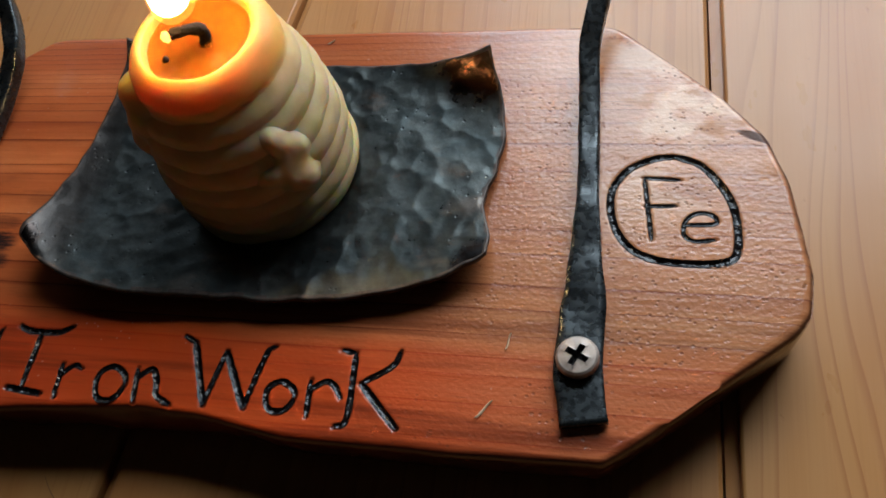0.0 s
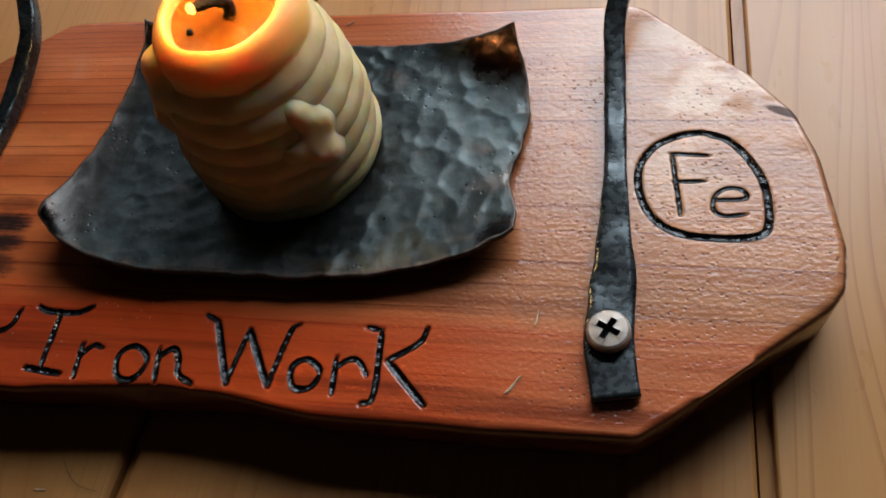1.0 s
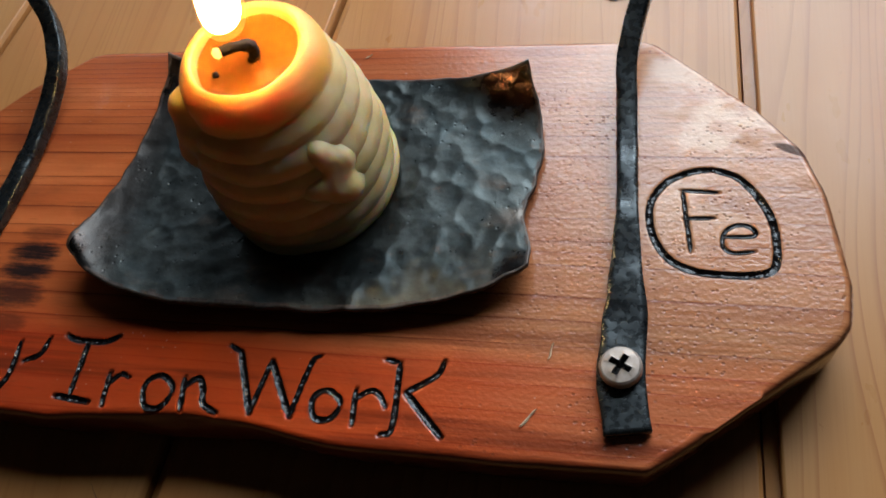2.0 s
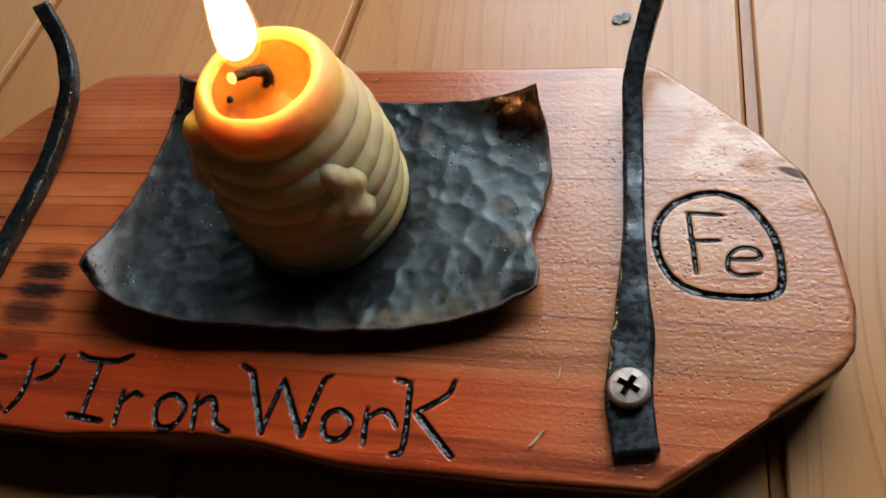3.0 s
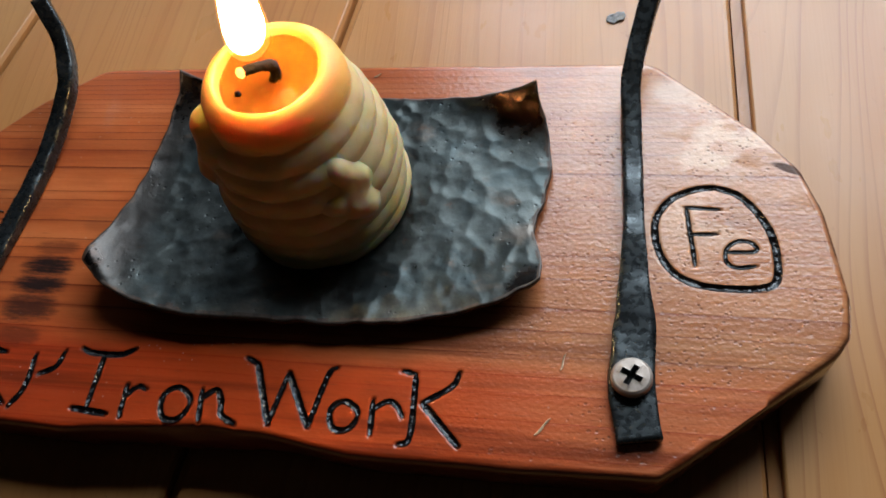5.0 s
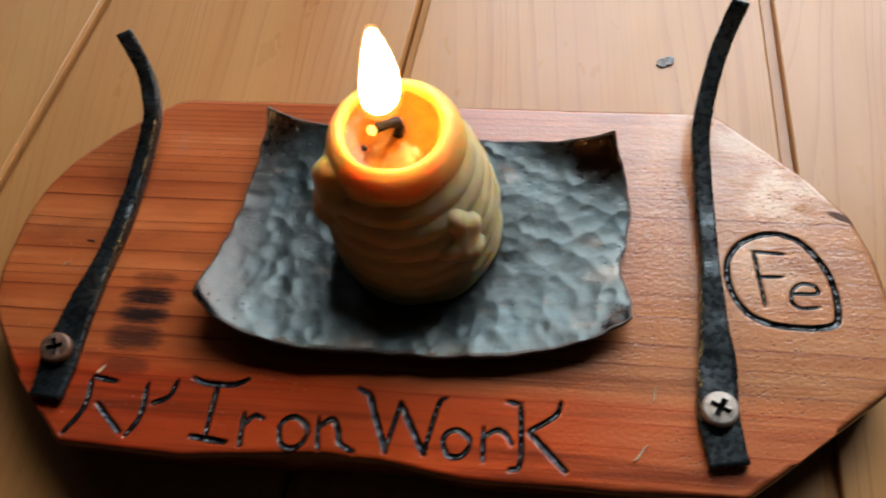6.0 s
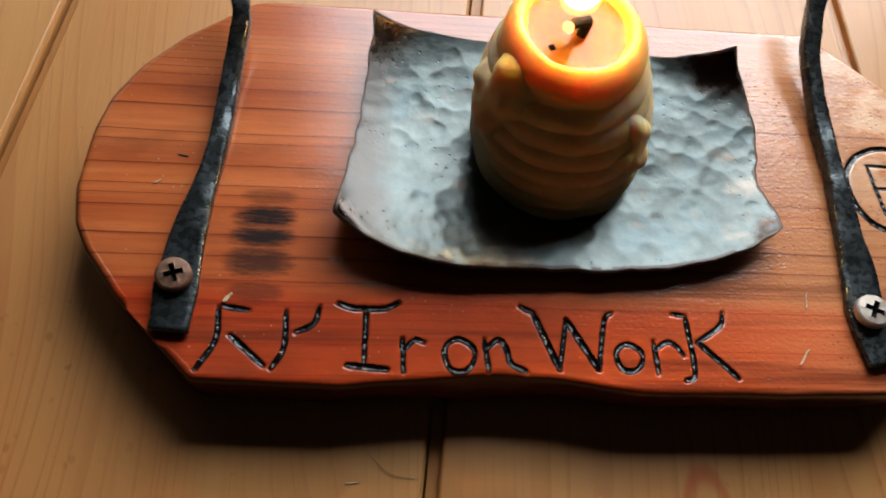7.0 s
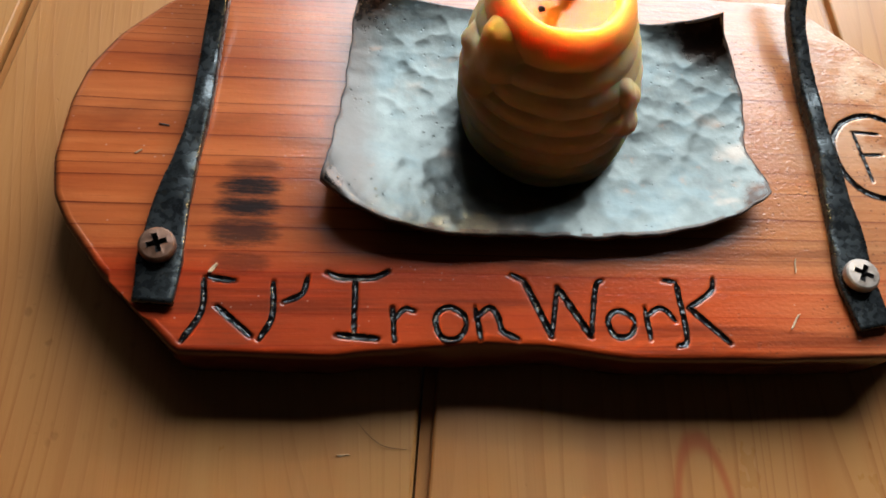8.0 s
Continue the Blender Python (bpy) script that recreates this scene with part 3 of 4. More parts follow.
def board_edge():
    """Front and back edge of the board as heights over x: clipped corners, a scalloped front edge and a rounded end."""
    front = [(-0.1362, 0.000), (-0.1350, -0.010), (-0.1310, -0.0185), (-0.1220, -0.0310), (-0.1005, -0.0538), (-0.062, -0.0552), (-0.045, -0.0536), (-0.023, -0.0516), (-0.006, -0.0525), (0.018, -0.0560), (0.060, -0.0562), (0.0935, -0.0555), (0.1005, -0.0505), (0.1350, -0.0222), (0.1385, -0.0170), (0.1392, -0.008)]
    back = [(-0.1362, 0.002), (-0.1345, 0.0190), (-0.1312, 0.0310), (-0.1240, 0.0430), (-0.1120, 0.0552), (-0.0930, 0.0690), (-0.0880, 0.0702), (0.0890, 0.0702), (0.0930, 0.0685), (0.1190, 0.0455), (0.1305, 0.0320), (0.1320, 0.0270), (0.1352, 0.0190), (0.1375, 0.0050), (0.1392, -0.006)]
    x = np.concatenate([-0.1362 + 0.012 * np.linspace(0, 1, 40) ** 2, np.linspace(-0.1242, 0.1272, 520)[1:-1], 0.1392 - 0.012 * np.linspace(1, 0, 40) ** 2])
    f = np.interp(x, *zip(*front))
    b = np.interp(x, *zip(*back))
    k = np.array([1, 2, 3, 4, 3, 2, 1]) / 16
    f[3:-3] = np.convolve(f, k, "valid")
    b[3:-3] = np.convolve(b, k, "valid")
    f += np.array([0.00025 * noise.noise(Vector((v * 90, 1.7, 0))) for v in x])
    b += np.array([0.00025 * noise.noise(Vector((v * 90, 9.7, 0))) for v in x])
    return x, f, b


def board_mesh():
    x, f, b = board_edge()
    rows = 270
    v = np.linspace(0, 1, rows)
    px = np.repeat(x[:, None], rows, 1)
    py = f[:, None] + (b - f)[:, None] * v[None, :]
    flat = np.stack([px.ravel(), py.ravel()], 1)
    outline = np.vstack([np.stack([x, f], 1), np.stack([x, b], 1)[::-1]])
    run = np.r_[0, np.cumsum(np.linalg.norm(np.diff(np.vstack([outline, outline[:1]]), axis=0), axis=1))]
    along = np.linspace(0, run[-1], 1600, endpoint=False)
    closed = np.vstack([outline, outline[:1]])
    outline = np.stack([np.interp(along, run, closed[:, 0]), np.interp(along, run, closed[:, 1])], 1)
    near = np.full(len(flat), 1.0)
    edge_band = np.where((flat[:, 1] < -0.045) | (flat[:, 1] > 0.030) | (np.abs(flat[:, 0]) > 0.118))[0]
    for i in range(0, len(edge_band), 6000):
        some = edge_band[i : i + 6000]
        d2 = ((flat[some, None] - outline[None]) ** 2).sum(2)
        near[some] = np.sqrt(d2.min(1))
    near = near.reshape(px.shape)
    near[:, 0] = near[:, -1] = near[0] = near[-1] = 0
    R = 0.0022
    d = np.clip(near, 0, R)
    z = TOP - R + np.sqrt(np.maximum(R * R - (R - d) ** 2, 0))
    # slightly uneven hand-planed face
    uneven = np.array([noise.noise(Vector((a * 22, c * 34, 0.3))) for a, c in flat[::9]])
    z += 0.00018 * np.interp(np.arange(len(flat)), np.arange(0, len(flat), 9), uneven).reshape(px.shape) * (near > R)
    # grooves cut for the lettering
    cut = np.zeros(len(flat))
    for strokes in LINES.values():
        for line, w in strokes:
            lo, hi = line.min(0) - 0.003, line.max(0) + 0.003
            pick = np.where((flat > lo).all(1) & (flat < hi).all(1))[0]
            for i in range(0, len(pick), 8000):
                some = pick[i : i + 8000]
                dist = np.linalg.norm(flat[some, None] - line[None], axis=2).min(1)
                wide = w * 0.94
                cut[some] = np.maximum(cut[some], np.clip((wide - dist) * SLOPE * 2.0 + 0.0002, 0, None) * (dist < wide))
    z -= cut.reshape(px.shape)
    verts = np.stack([px.ravel(), py.ravel(), z.ravel()], 1)
    cols = len(x)
    faces = grid_faces(cols, rows)
    faces = [(a, d, c, b) for a, b, c, d in faces]
    # sides down to the table, a little undercut and chipped along the front
    loop = [i * rows for i in range(cols)] + [cols * rows - rows + j for j in range(1, rows - 1)] + [(cols - 1 - i) * rows + rows - 1 for i in range(cols)] + [rows - 1 - j for j in range(1, rows - 1)]
    rim = verts[loop]
    mid = np.array([0.0, 0.008])
    out = [verts]
    last, count = loop, len(verts)
    for depth, inset in ((0.0045, 0.0), (0.009, 0.0003), (0.0135, 0.0008), (0.0168, 0.0018), (TOP - R, 0.0032)):
        ring = rim.copy()
        way = ring[:, :2] - mid
        way /= np.linalg.norm(way, axis=1)[:, None]
        chips = np.array([noise.noise(Vector((p[0] * 60, p[1] * 60, depth * 90))) for p in ring])
        scallop = 0.0030 * np.exp(-(((ring[:, 0] + 0.024) / 0.017) ** 2)) * (ring[:, 1] < -0.04) * (depth / 0.008 if depth < 0.008 else max(0.0, 1.6 - depth / 0.0135))
        ring[:, :2] -= way * (inset + 0.0006 * np.abs(chips))[:, None]
        ring[:, 1] -= scallop
        ring[:, 2] = TOP - R - depth
        now = list(range(count, count + len(ring)))
        for a in range(len(loop)):
            c = (a + 1) % len(loop)
            faces.append((last[a], now[a], now[c], last[c]))
        out.append(ring)
        last, count = now, count + len(ring)
    faces.append(tuple(reversed(last)))
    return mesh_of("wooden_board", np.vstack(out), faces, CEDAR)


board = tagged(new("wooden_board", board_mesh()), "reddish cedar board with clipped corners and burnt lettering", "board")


def groove_mesh(strokes):
    """The burnt lining of one letter's grooves: a V-shaped ribbon along each stroke, with a ragged lip."""
    verts, faces = [], []
    for line, w in strokes:
        tang = np.gradient(line, axis=0)
        tang /= np.linalg.norm(tang, axis=1)[:, None] + 1e-9
        side = np.stack([-tang[:, 1], tang[:, 0]], 1)
        n = len(line)
        base = len(verts)
        for i, (p, s) in enumerate(zip(line, side)):
            taper = min(1.0, 0.45 + min(i, n - 1 - i) * 0.16)
            chop = 1.17 + 0.24 * noise.noise(Vector((p[0] * 700, p[1] * 700, 1.0)))
            deep = 0.45 + 0.9 * abs(noise.noise(Vector((p[0] * 520, p[1] * 520, 6.0))))
            half = w * taper * chop
            for u in (-1.0, -0.62, -0.22, 0.22, 0.62, 1.0):
                drop = (1 - abs(u)) * half * SLOPE * deep
                verts.append((p[0] + s[0] * u * half, p[1] + s[1] * u * half, TOP + 0.00012 - drop))
        faces += [tuple(base + k for k in f) for f in grid_faces(n, 6)]
    return mesh_of("letter", verts, faces, CHAR)


for key, strokes in LINES.items():
    part("carved_ring" if key == "ring" else "carved_letter", groove_mesh(strokes), board, "black burnt groove")

# ---- hammered iron plate ----
PC = (0.0015, 0.0225)


def plate_height(u, v):
    """Height of the sheet: flat middle, corners and edges curled up unevenly."""
    e = np.where(u < 0, 0.0030 * np.abs(u) ** 5, 0.0012 * np.abs(u) ** 4) + 0.0043 * np.clip(-v, 0, 1) ** 2.6 + 0.0008 * np.clip(v, 0, 1) ** 3
    lift = 0.0
    for su, sv, h, p in ((-1, 1, 0.0050, 9.0), (1, 1, 0.0078, 8.0), (-1, -1, 0.0040, 4.5), (1, -1, 0.0, 3.0)):
        a = np.clip((1 + su * u) / 2, 0, 1.2) ** p * np.clip((1 + sv * v) / 2, 0, 1.2) ** p
        lift = lift + h * a
    # the tip of one front corner is beaten over into a rounded lip
    tip = np.clip((1 - u) / 2, 0, 1) ** 3 * np.clip((1 - v) / 2, 0, 1) ** 5
    lift = lift - 0.0030 * np.clip((tip - 0.72) / 0.28, 0, 1) ** 1.6
    return e + lift + 0.0006 * np.sin(3.1 * u + 0.6) * np.sin(2.7 * v + 1.0)


def plate_mesh():
    rng = np.random.RandomState(4)
    nu, nv = 250, 150
    u, v = np.meshgrid(np.linspace(-1, 1, nu), np.linspace(-1, 1, nv), indexing="ij")
    # corner offsets of the uneven sheet
    fl, fr, bl, br = np.array([-0.0655, -0.0095]), np.array([0.0635, -0.0085]), np.array([-0.0555, 0.0590]), np.array([0.0580, 0.0530])
    s, t = (u + 1) / 2, (v + 1) / 2
    p = (1 - s)[..., None] * ((1 - t)[..., None] * fl + t[..., None] * bl) + s[..., None] * ((1 - t)[..., None] * fr + t[..., None] * br)
    x, y = p[..., 0], p[..., 1]
    y = y - 0.0143 * np.clip(-v, 0, 1) ** 2 * (1 - np.abs(u) ** np.where(u < 0, 5.0, 3.0)) - 0.0015 * np.clip(v, 0, 1) ** 4 * (1 - u * u)
    x = x + np.clip(u, 0, 1) ** 4 * (0.0034 * np.clip(np.sin(np.pi * (t - 0.35) / 0.65), 0, 1) - 0.0018 * np.exp(-(((t - 0.28) / 0.09) ** 2))) + 0.0012 * np.clip(-u, 0, 1) ** 4 * (1 - v * v)
    ragged = np.array([noise.noise(Vector((a * 160, b * 160, 2.0))) for a, b in zip(x.ravel(), y.ravel())]).reshape(x.shape)
    rim = np.maximum(np.abs(u), np.abs(v)) ** 12
    x += 0.0008 * ragged * rim * np.sign(u) * (np.abs(u) > 0.9)
    y += 0.0009 * ragged * rim * np.sign(v) * (np.abs(v) > 0.9)
    z = plate_height(u, v)
    # hammer marks
    count = 430
    mid = np.stack([rng.uniform(-0.068, 0.070, count), rng.uniform(-0.026, 0.062, count)], 1)
    size = rng.uniform(0.0024, 0.0062, count)
    level = rng.uniform(-0.35, 0.35, count)
    flat = np.stack([x.ravel(), y.ravel()], 1)
    low = np.empty(len(flat))
    for i in range(0, len(flat), 4000):
        q = ((flat[i : i + 4000, None] - mid[None]) ** 2).sum(2) / size[None] ** 2 + level[None]
        low[i : i + 4000] = q.min(1)
    patch = np.array([noise.noise(Vector((a * 45, b * 45, 3.0))) for a, b in flat])
    fade = np.clip((u.ravel() + 0.97) / 0.22, 0.1, 1.0)
    z = z + (np.clip(low, -0.4, 1.2) * (0.00018 + 0.00011 * patch) * fade).reshape(z.shape)
    rough = np.array([noise.noise(Vector((a * 260, b * 260, 8.0))) for a, b in flat]).reshape(z.shape)
    z = z + 0.00008 * rough
    thick = 0.0016
    z = z - (z - thick)[np.abs(u) + np.abs(v) < 0.6].min() + 0.0
    top = np.stack([x, y, TOP + z + 0.0002], -1).reshape(-1, 3)
    low = top - np.array([0, 0, thick])
    verts = np.vstack([top, low])
    n = nu * nv
    f = grid_faces(nu, nv)
    faces = [(a, d, c, b) for a, b, c, d in f] + [tuple(q + n for q in g) for g in f]
    loop = [i * nv for i in range(nu)] + [(nu - 1) * nv + j for j in range(1, nv)] + [i * nv + nv - 1 for i in range(nu - 2, -1, -1)] + [j for j in range(nv - 2, 0, -1)]
    for a, b in zip(loop, loop[1:] + loop[:1]):
        faces.append((a, a + n, b + n, b))
    me = mesh_of("iron_plate", verts, faces, PLATE)
    me.materials.append(EDGE)
    # scaled dark edge of the sheet, of uneven width
    wide = [1.2 + 1.6 * noise.noise(Vector((k * 0.09, 5.0, 0))) for k in range(nu + nv)]
    dark = []
    for i in range(nu - 1):
        for j in range(nv - 1):
            dark.append(int(min(i, nu - 2 - i) < wide[j] or min(j, nv - 2 - j) < wide[i + nv]))
    me.polygons.foreach_set("material_index", dark + dark + [1] * len(loop))
    return me


tagged(new("iron_plate", plate_mesh()), "hammered dark iron plate with curled corners under the candle", "plate")

# ---- beehive candle ----
CAX, CAY, CZ = -0.0008, 0.0184, TOP + 0.0022
LEAN_X, LEAN_Y = -0.092, 0.172
candle = tagged(new("candle"), "lit beeswax candle shaped like a coiled beehive", "candle")
candle.location = (CAX, CAY, CZ)
bpy.context.view_layer.update()

def hive_axis(h):
    """Middle of the leaning candle at a height over its foot."""
    return CAX + LEAN_X * h, CAY + LEAN_Y * h, CZ + h


def ring_of(r, h, seg, rough, seed):
    ax, ay, az = hive_axis(h)
    ring = []
    for k in range(seg):
        a = 2 * math.pi * k / seg
        dr = rough * noise.noise(Vector((math.cos(a) * 1.7, math.sin(a) * 1.7, r * 260 + seed)))
        dh = 0.0007 * noise.noise(Vector((math.cos(a) * 1.3 + 4, math.sin(a) * 1.3, 0.5))) * min(1, r / 0.012)
        ring.append((ax + (r + dr) * math.cos(a), ay + (r + dr) * math.sin(a), az + dh))
    return ring


def candle_body():
    seg = 144
    prof_h = [0.0, 0.004, 0.010, 0.017, 0.024, 0.030, 0.035, 0.039, 0.0415]
    prof_r = [0.0244, 0.0253, 0.0257, 0.0255, 0.0246, 0.0231, 0.0212, 0.0190, 0.0176]
    pitch = 0.0056
    rows = []
    for h in np.linspace(0, 0.0384, 140):
        r0 = float(np.interp(h, prof_h, prof_r))
        ax, ay, az = hive_axis(h)
        ring = []
        for k in range(seg):
            a = 2 * math.pi * k / seg
            ph = h / pitch - a / (2 * math.pi)
            rope = abs(math.sin(math.pi * ph)) ** 0.85
            lump = noise.noise(Vector((math.cos(a) * 2.2, math.sin(a) * 2.2, h * 160)))
            fine = noise.noise(Vector((math.cos(a) * 9, math.sin(a) * 9, h * 420)))
            r = r0 + 0.00080 * (rope - 0.62) + 0.00062 * lump + 0.00018 * fine
            ring.append((ax + r * math.cos(a), ay + r * math.sin(a), az))
        rows.append(ring)
    # the soft top coil: a rounded shoulder, a crest and the hollow that holds the molten wax
    shoulder = ((0.0193, 0.0393), (0.0194, 0.0403), (0.0192, 0.0414), (0.0188, 0.0427), (0.0181, 0.0440), (0.0172, 0.0451), (0.0162, 0.0459), (0.0152, 0.0464), (0.0145, 0.0464), (0.0140, 0.0460))
    hollow = ((0.0136, 0.0452), (0.0130, 0.0443), (0.0120, 0.0434), (0.0105, 0.0427), (0.008, 0.0422), (0.005, 0.0420), (0.002, 0.0419), (0.0003, 0.0419))
    rows += [ring_of(r, h, seg, 0.0005, 0.0) for r, h in shoulder + hollow]
    verts = np.array(rows).reshape(-1, 3)
    faces = grid_faces(len(rows), seg, wrap=True)
    inner = (len(rows) - len(hollow) - 1) * seg
    faces.append(tuple(reversed(range(seg))))
    faces.append(tuple(range(len(verts) - seg, len(verts))))
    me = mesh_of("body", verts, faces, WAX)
    me.materials.append(MELT_WAX)
    me.polygons.foreach_set("material_index", [int(k >= inner and k != len(faces) - 2) for k in range(len(faces))])
    return me


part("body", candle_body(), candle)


def pool_mesh():
    seg = 64
    rings = [(0.0001, 0), (0.004, 0), (0.008, 0), (0.0122, 0.00006), (0.0134, 0.0004)]
    ax, ay, az = hive_axis(0.0442)
    verts = []
    for r, dz in rings:
        for k in range(seg):
            a = 2 * math.pi * k / seg
            verts.append((ax + r * math.cos(a), ay + r * math.sin(a), az + dz))
    return mesh_of("wax_pool", verts, grid_faces(len(rings), seg, wrap=True), POOL)


part("wax_pool", pool_mesh(), candle, "clear molten wax")


def tube_mesh(name, points, radii, material, seg=14, step=0.0008, rough=0.0):
    line = smooth_line(points, step)
    n = len(line)
    t = np.gradient(line, axis=0)
    t /= np.linalg.norm(t, axis=1)[:, None]
    rad = np.interp(np.linspace(0, 1, n), np.linspace(0, 1, len(radii)), radii)
    verts = []
    up = Vector((0.3, 0.9, 0.1))
    for p, d, r in zip(line, t, rad):
        d = Vector(d)
        a = d.cross(up).normalized()
        b = d.cross(a).normalized()
        for k in range(seg):
            ang = 2 * math.pi * k / seg
            out = a * math.cos(ang) + b * math.sin(ang)
            wob = 1 + rough * noise.noise(Vector(p) * 900 + out * 1.5) if rough else 1.0
            verts.append(tuple(Vector(p) + out * (float(r) * wob)))
    faces = grid_faces(n, seg, wrap=True) + [tuple(reversed(range(seg))), tuple(range(n * seg - seg, n * seg))]
    return mesh_of(name, verts, faces, material)


WX, WY, WZ = hive_axis(0.0436)
part("wick", tube_mesh("wick", [(WX + 0.0012, WY - 0.0004, WZ - 0.0008), (WX + 0.0019, WY + 0.0006, WZ + 0.0016), (WX + 0.0016, WY + 0.0008, WZ + 0.0036), (WX + 0.0002, WY - 0.0004, WZ + 0.0050), (WX - 0.0020, WY - 0.0022, WZ + 0.0060), (WX - 0.0040, WY - 0.0040, WZ + 0.0066)], [0.0015, 0.0014, 0.0017, 0.0013, 0.0014, 0.0011], WICK, step=0.0004, rough=0.22), candle, "curled black burnt wick")
part("ember", tube_mesh("ember", [(WX - 0.0038, WY - 0.0038, WZ + 0.0066), (WX - 0.0045, WY - 0.0045, WZ + 0.0068), (WX - 0.0051, WY - 0.0050, WZ + 0.0068)], [0.0012, 0.0015, 0.0006], EMBER, step=0.0002), candle, "glowing wick tip")
part("wick_crumb", tube_mesh("wick_crumb", [(WX - 0.0078, WY - 0.0052, WZ + 0.0003), (WX - 0.0070, WY - 0.0058, WZ + 0.0007), (WX - 0.0062, WY - 0.0059, WZ + 0.0003)], [0.0003, 0.0009, 0.0004], WICK, step=0.0002, rough=0.3), candle, "burnt crumb floating in the molten wax")


def flame_mesh(name, grow, material):
    seg, rows = 40, 46
    verts = []
    for i in range(rows):
        s = i / (rows - 1)
        swell = float(np.interp(s, (0.0, 0.02, 0.07, 0.14, 0.25, 0.45, 0.70, 0.90, 0.965, 0.99, 1.0), (0.0, 0.45, 0.78, 0.94, 1.0, 0.92, 0.66, 0.36, 0.22, 0.12, 0.0)))
        r = grow * FLAME_WIDE * swell + 0.00004
        cx = WX - 0.0024 + 0.0012 * s + 0.0005 * math.sin(4 * s)
        cy = WY + 0.0012 + 0.0045 * s
        cz = WZ + FLAME_BASE - (grow - 1) * 0.016 + (FLAME_TALL + (grow - 1) * 0.026) * s
        for k in range(seg):
            a = 2 * math.pi * k / seg
            verts.append((cx + r * math.cos(a), cy + r * math.sin(a), cz))
    return mesh_of(name, verts, grid_faces(rows, seg, wrap=True), material)


FLAME_WIDE, FLAME_TALL, FLAME_BASE = 0.0051, 0.0250, 0.0094
part("flame", flame_mesh("flame", 1.0, FLAME), candle, "bright yellow-white flame")
part("flame_mantle", flame_mesh("flame_mantle", 1.13, MANTLE), candle, "thin orange edge of the flame")


def ornament_mesh(az, height, size, tilt, relief):
    """A moulded wax ornament on the hive's side: rounded lumps merged into one soft relief."""
    ax, ay, zz = hive_axis(height)
    r0 = float(np.interp(height, [0.0, 0.017, 0.024, 0.030, 0.036], [0.0245, 0.0254, 0.0245, 0.0230, 0.0205]))
    seat = pose(ax, ay, zz, 0, 0, az) @ pose(r0, 0, 0, 0, tilt, 0)
    nu = nv = 56
    lumps = ((0.0004, 0.0058, 0.0050, 1.3), (0.0054, 0.0010, 0.0044, 1.0), (-0.0056, -0.0014, 0.0044, 1.1), (0.0026, -0.0064, 0.0050, 1.3), (-0.0020, -0.0056, 0.0036, 0.6), (0.0002, -0.0006, 0.0044, 0.7), (-0.0040, 0.0038, 0.0022, -0.8))
    verts, kept = [], []
    for i in range(nu):
        for j in range(nv):
            u, v = (i / (nu - 1) - 0.5) * 0.026, (j / (nv - 1) - 0.5) * 0.032
            total = sum(a * math.exp(-1.7 * ((u - cu) ** 2 + (v - cv) ** 2) / (r * r)) for cu, cv, r, a in lumps)
            total = max(total, 0.0)
            h = -0.0030 + relief * (1 - math.exp(-1.35 * total)) + 0.00025 * noise.noise(Vector((u * 420, v * 420, az)))
            kept.append(total > 0.05)
            bend = -(u * u) / (2 * r0)
            verts.append(tuple(seat @ Vector((size * h + bend, size * u, size * v))))
    faces = [f for f in grid_faces(nu, nv) if all(kept[k] for k in f)]
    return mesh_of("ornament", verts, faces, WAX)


for az, height, size, tilt, relief in ((-44, 0.0235, 1.0, -22, 0.0062), (201, 0.0312, 1.2, -15, 0.0070)):
    part("ornament", ornament_mesh(az, height, size, tilt, relief), candle, "raised wax ornament")


# ---- forged straps and their screws ----
def strap_mesh(points, widths, thicks, seed, foot):
    """A forged bar: flat foot, drawn out to a narrow hammered rod that bends up at its end."""
    line = smooth_line(points, 0.0011)
    n = len(line)
    u = np.linspace(0, 1, n)
    w = np.interp(u, *zip(*widths))
    th = np.interp(u, *zip(*thicks))
    t = np.gradient(line, axis=0)
    t /= np.linalg.norm(t, axis=1)[:, None]
    rng = np.random.RandomState(seed)
    seg = 16
    facets = rng.uniform(-1, 1, (n // 5 + 3, seg))
    verts = []
    for i in range(n):
        d = Vector(t[i])
        side = Vector((d.y, -d.x, 0)).normalized()
        up = side.cross(d).normalized()
        row = facets[i // 5] * (1 - (i % 5) / 5) + facets[i // 5 + 1] * ((i % 5) / 5)
        power = 0.28 + 0.12 * min(1.0, max(0.0, (u[i] - 0.25) / 0.3))
        for k in range(seg):
            a = 2 * math.pi * (k + 0.5) / seg
            ca, sa = math.cos(a), math.sin(a)
            sx = math.copysign(abs(ca) ** power, ca)
            sz = math.copysign(abs(sa) ** power, sa)
            h = 1 + 0.16 * row[k]
            q = Vector(line[i]) + side * float(w[i] / 2 * sx * (1 + 0.05 * row[k])) + up * float(th[i] / 2 * sz * (h if sa > 0 else 1))
            verts.append(tuple(q))
    cut = int(n * foot)
    pieces = []
    for name, a, b in (("foot", 0, cut + 1), ("rod", cut, n)):
        count = b - a
        faces = grid_faces(count, seg, wrap=True)
        faces.append(tuple(reversed(range(seg))) if name == "foot" else tuple(range(count * seg - seg, count * seg)))
        me = mesh_of(name, verts[a * seg : b * seg], faces, IRON)
        bm = bmesh.new()
        bm.from_mesh(me)
        bmesh.ops.recalc_face_normals(bm, faces=bm.faces)
        bm.to_mesh(me)
        bm.free()
        pieces.append(me)
    return pieces


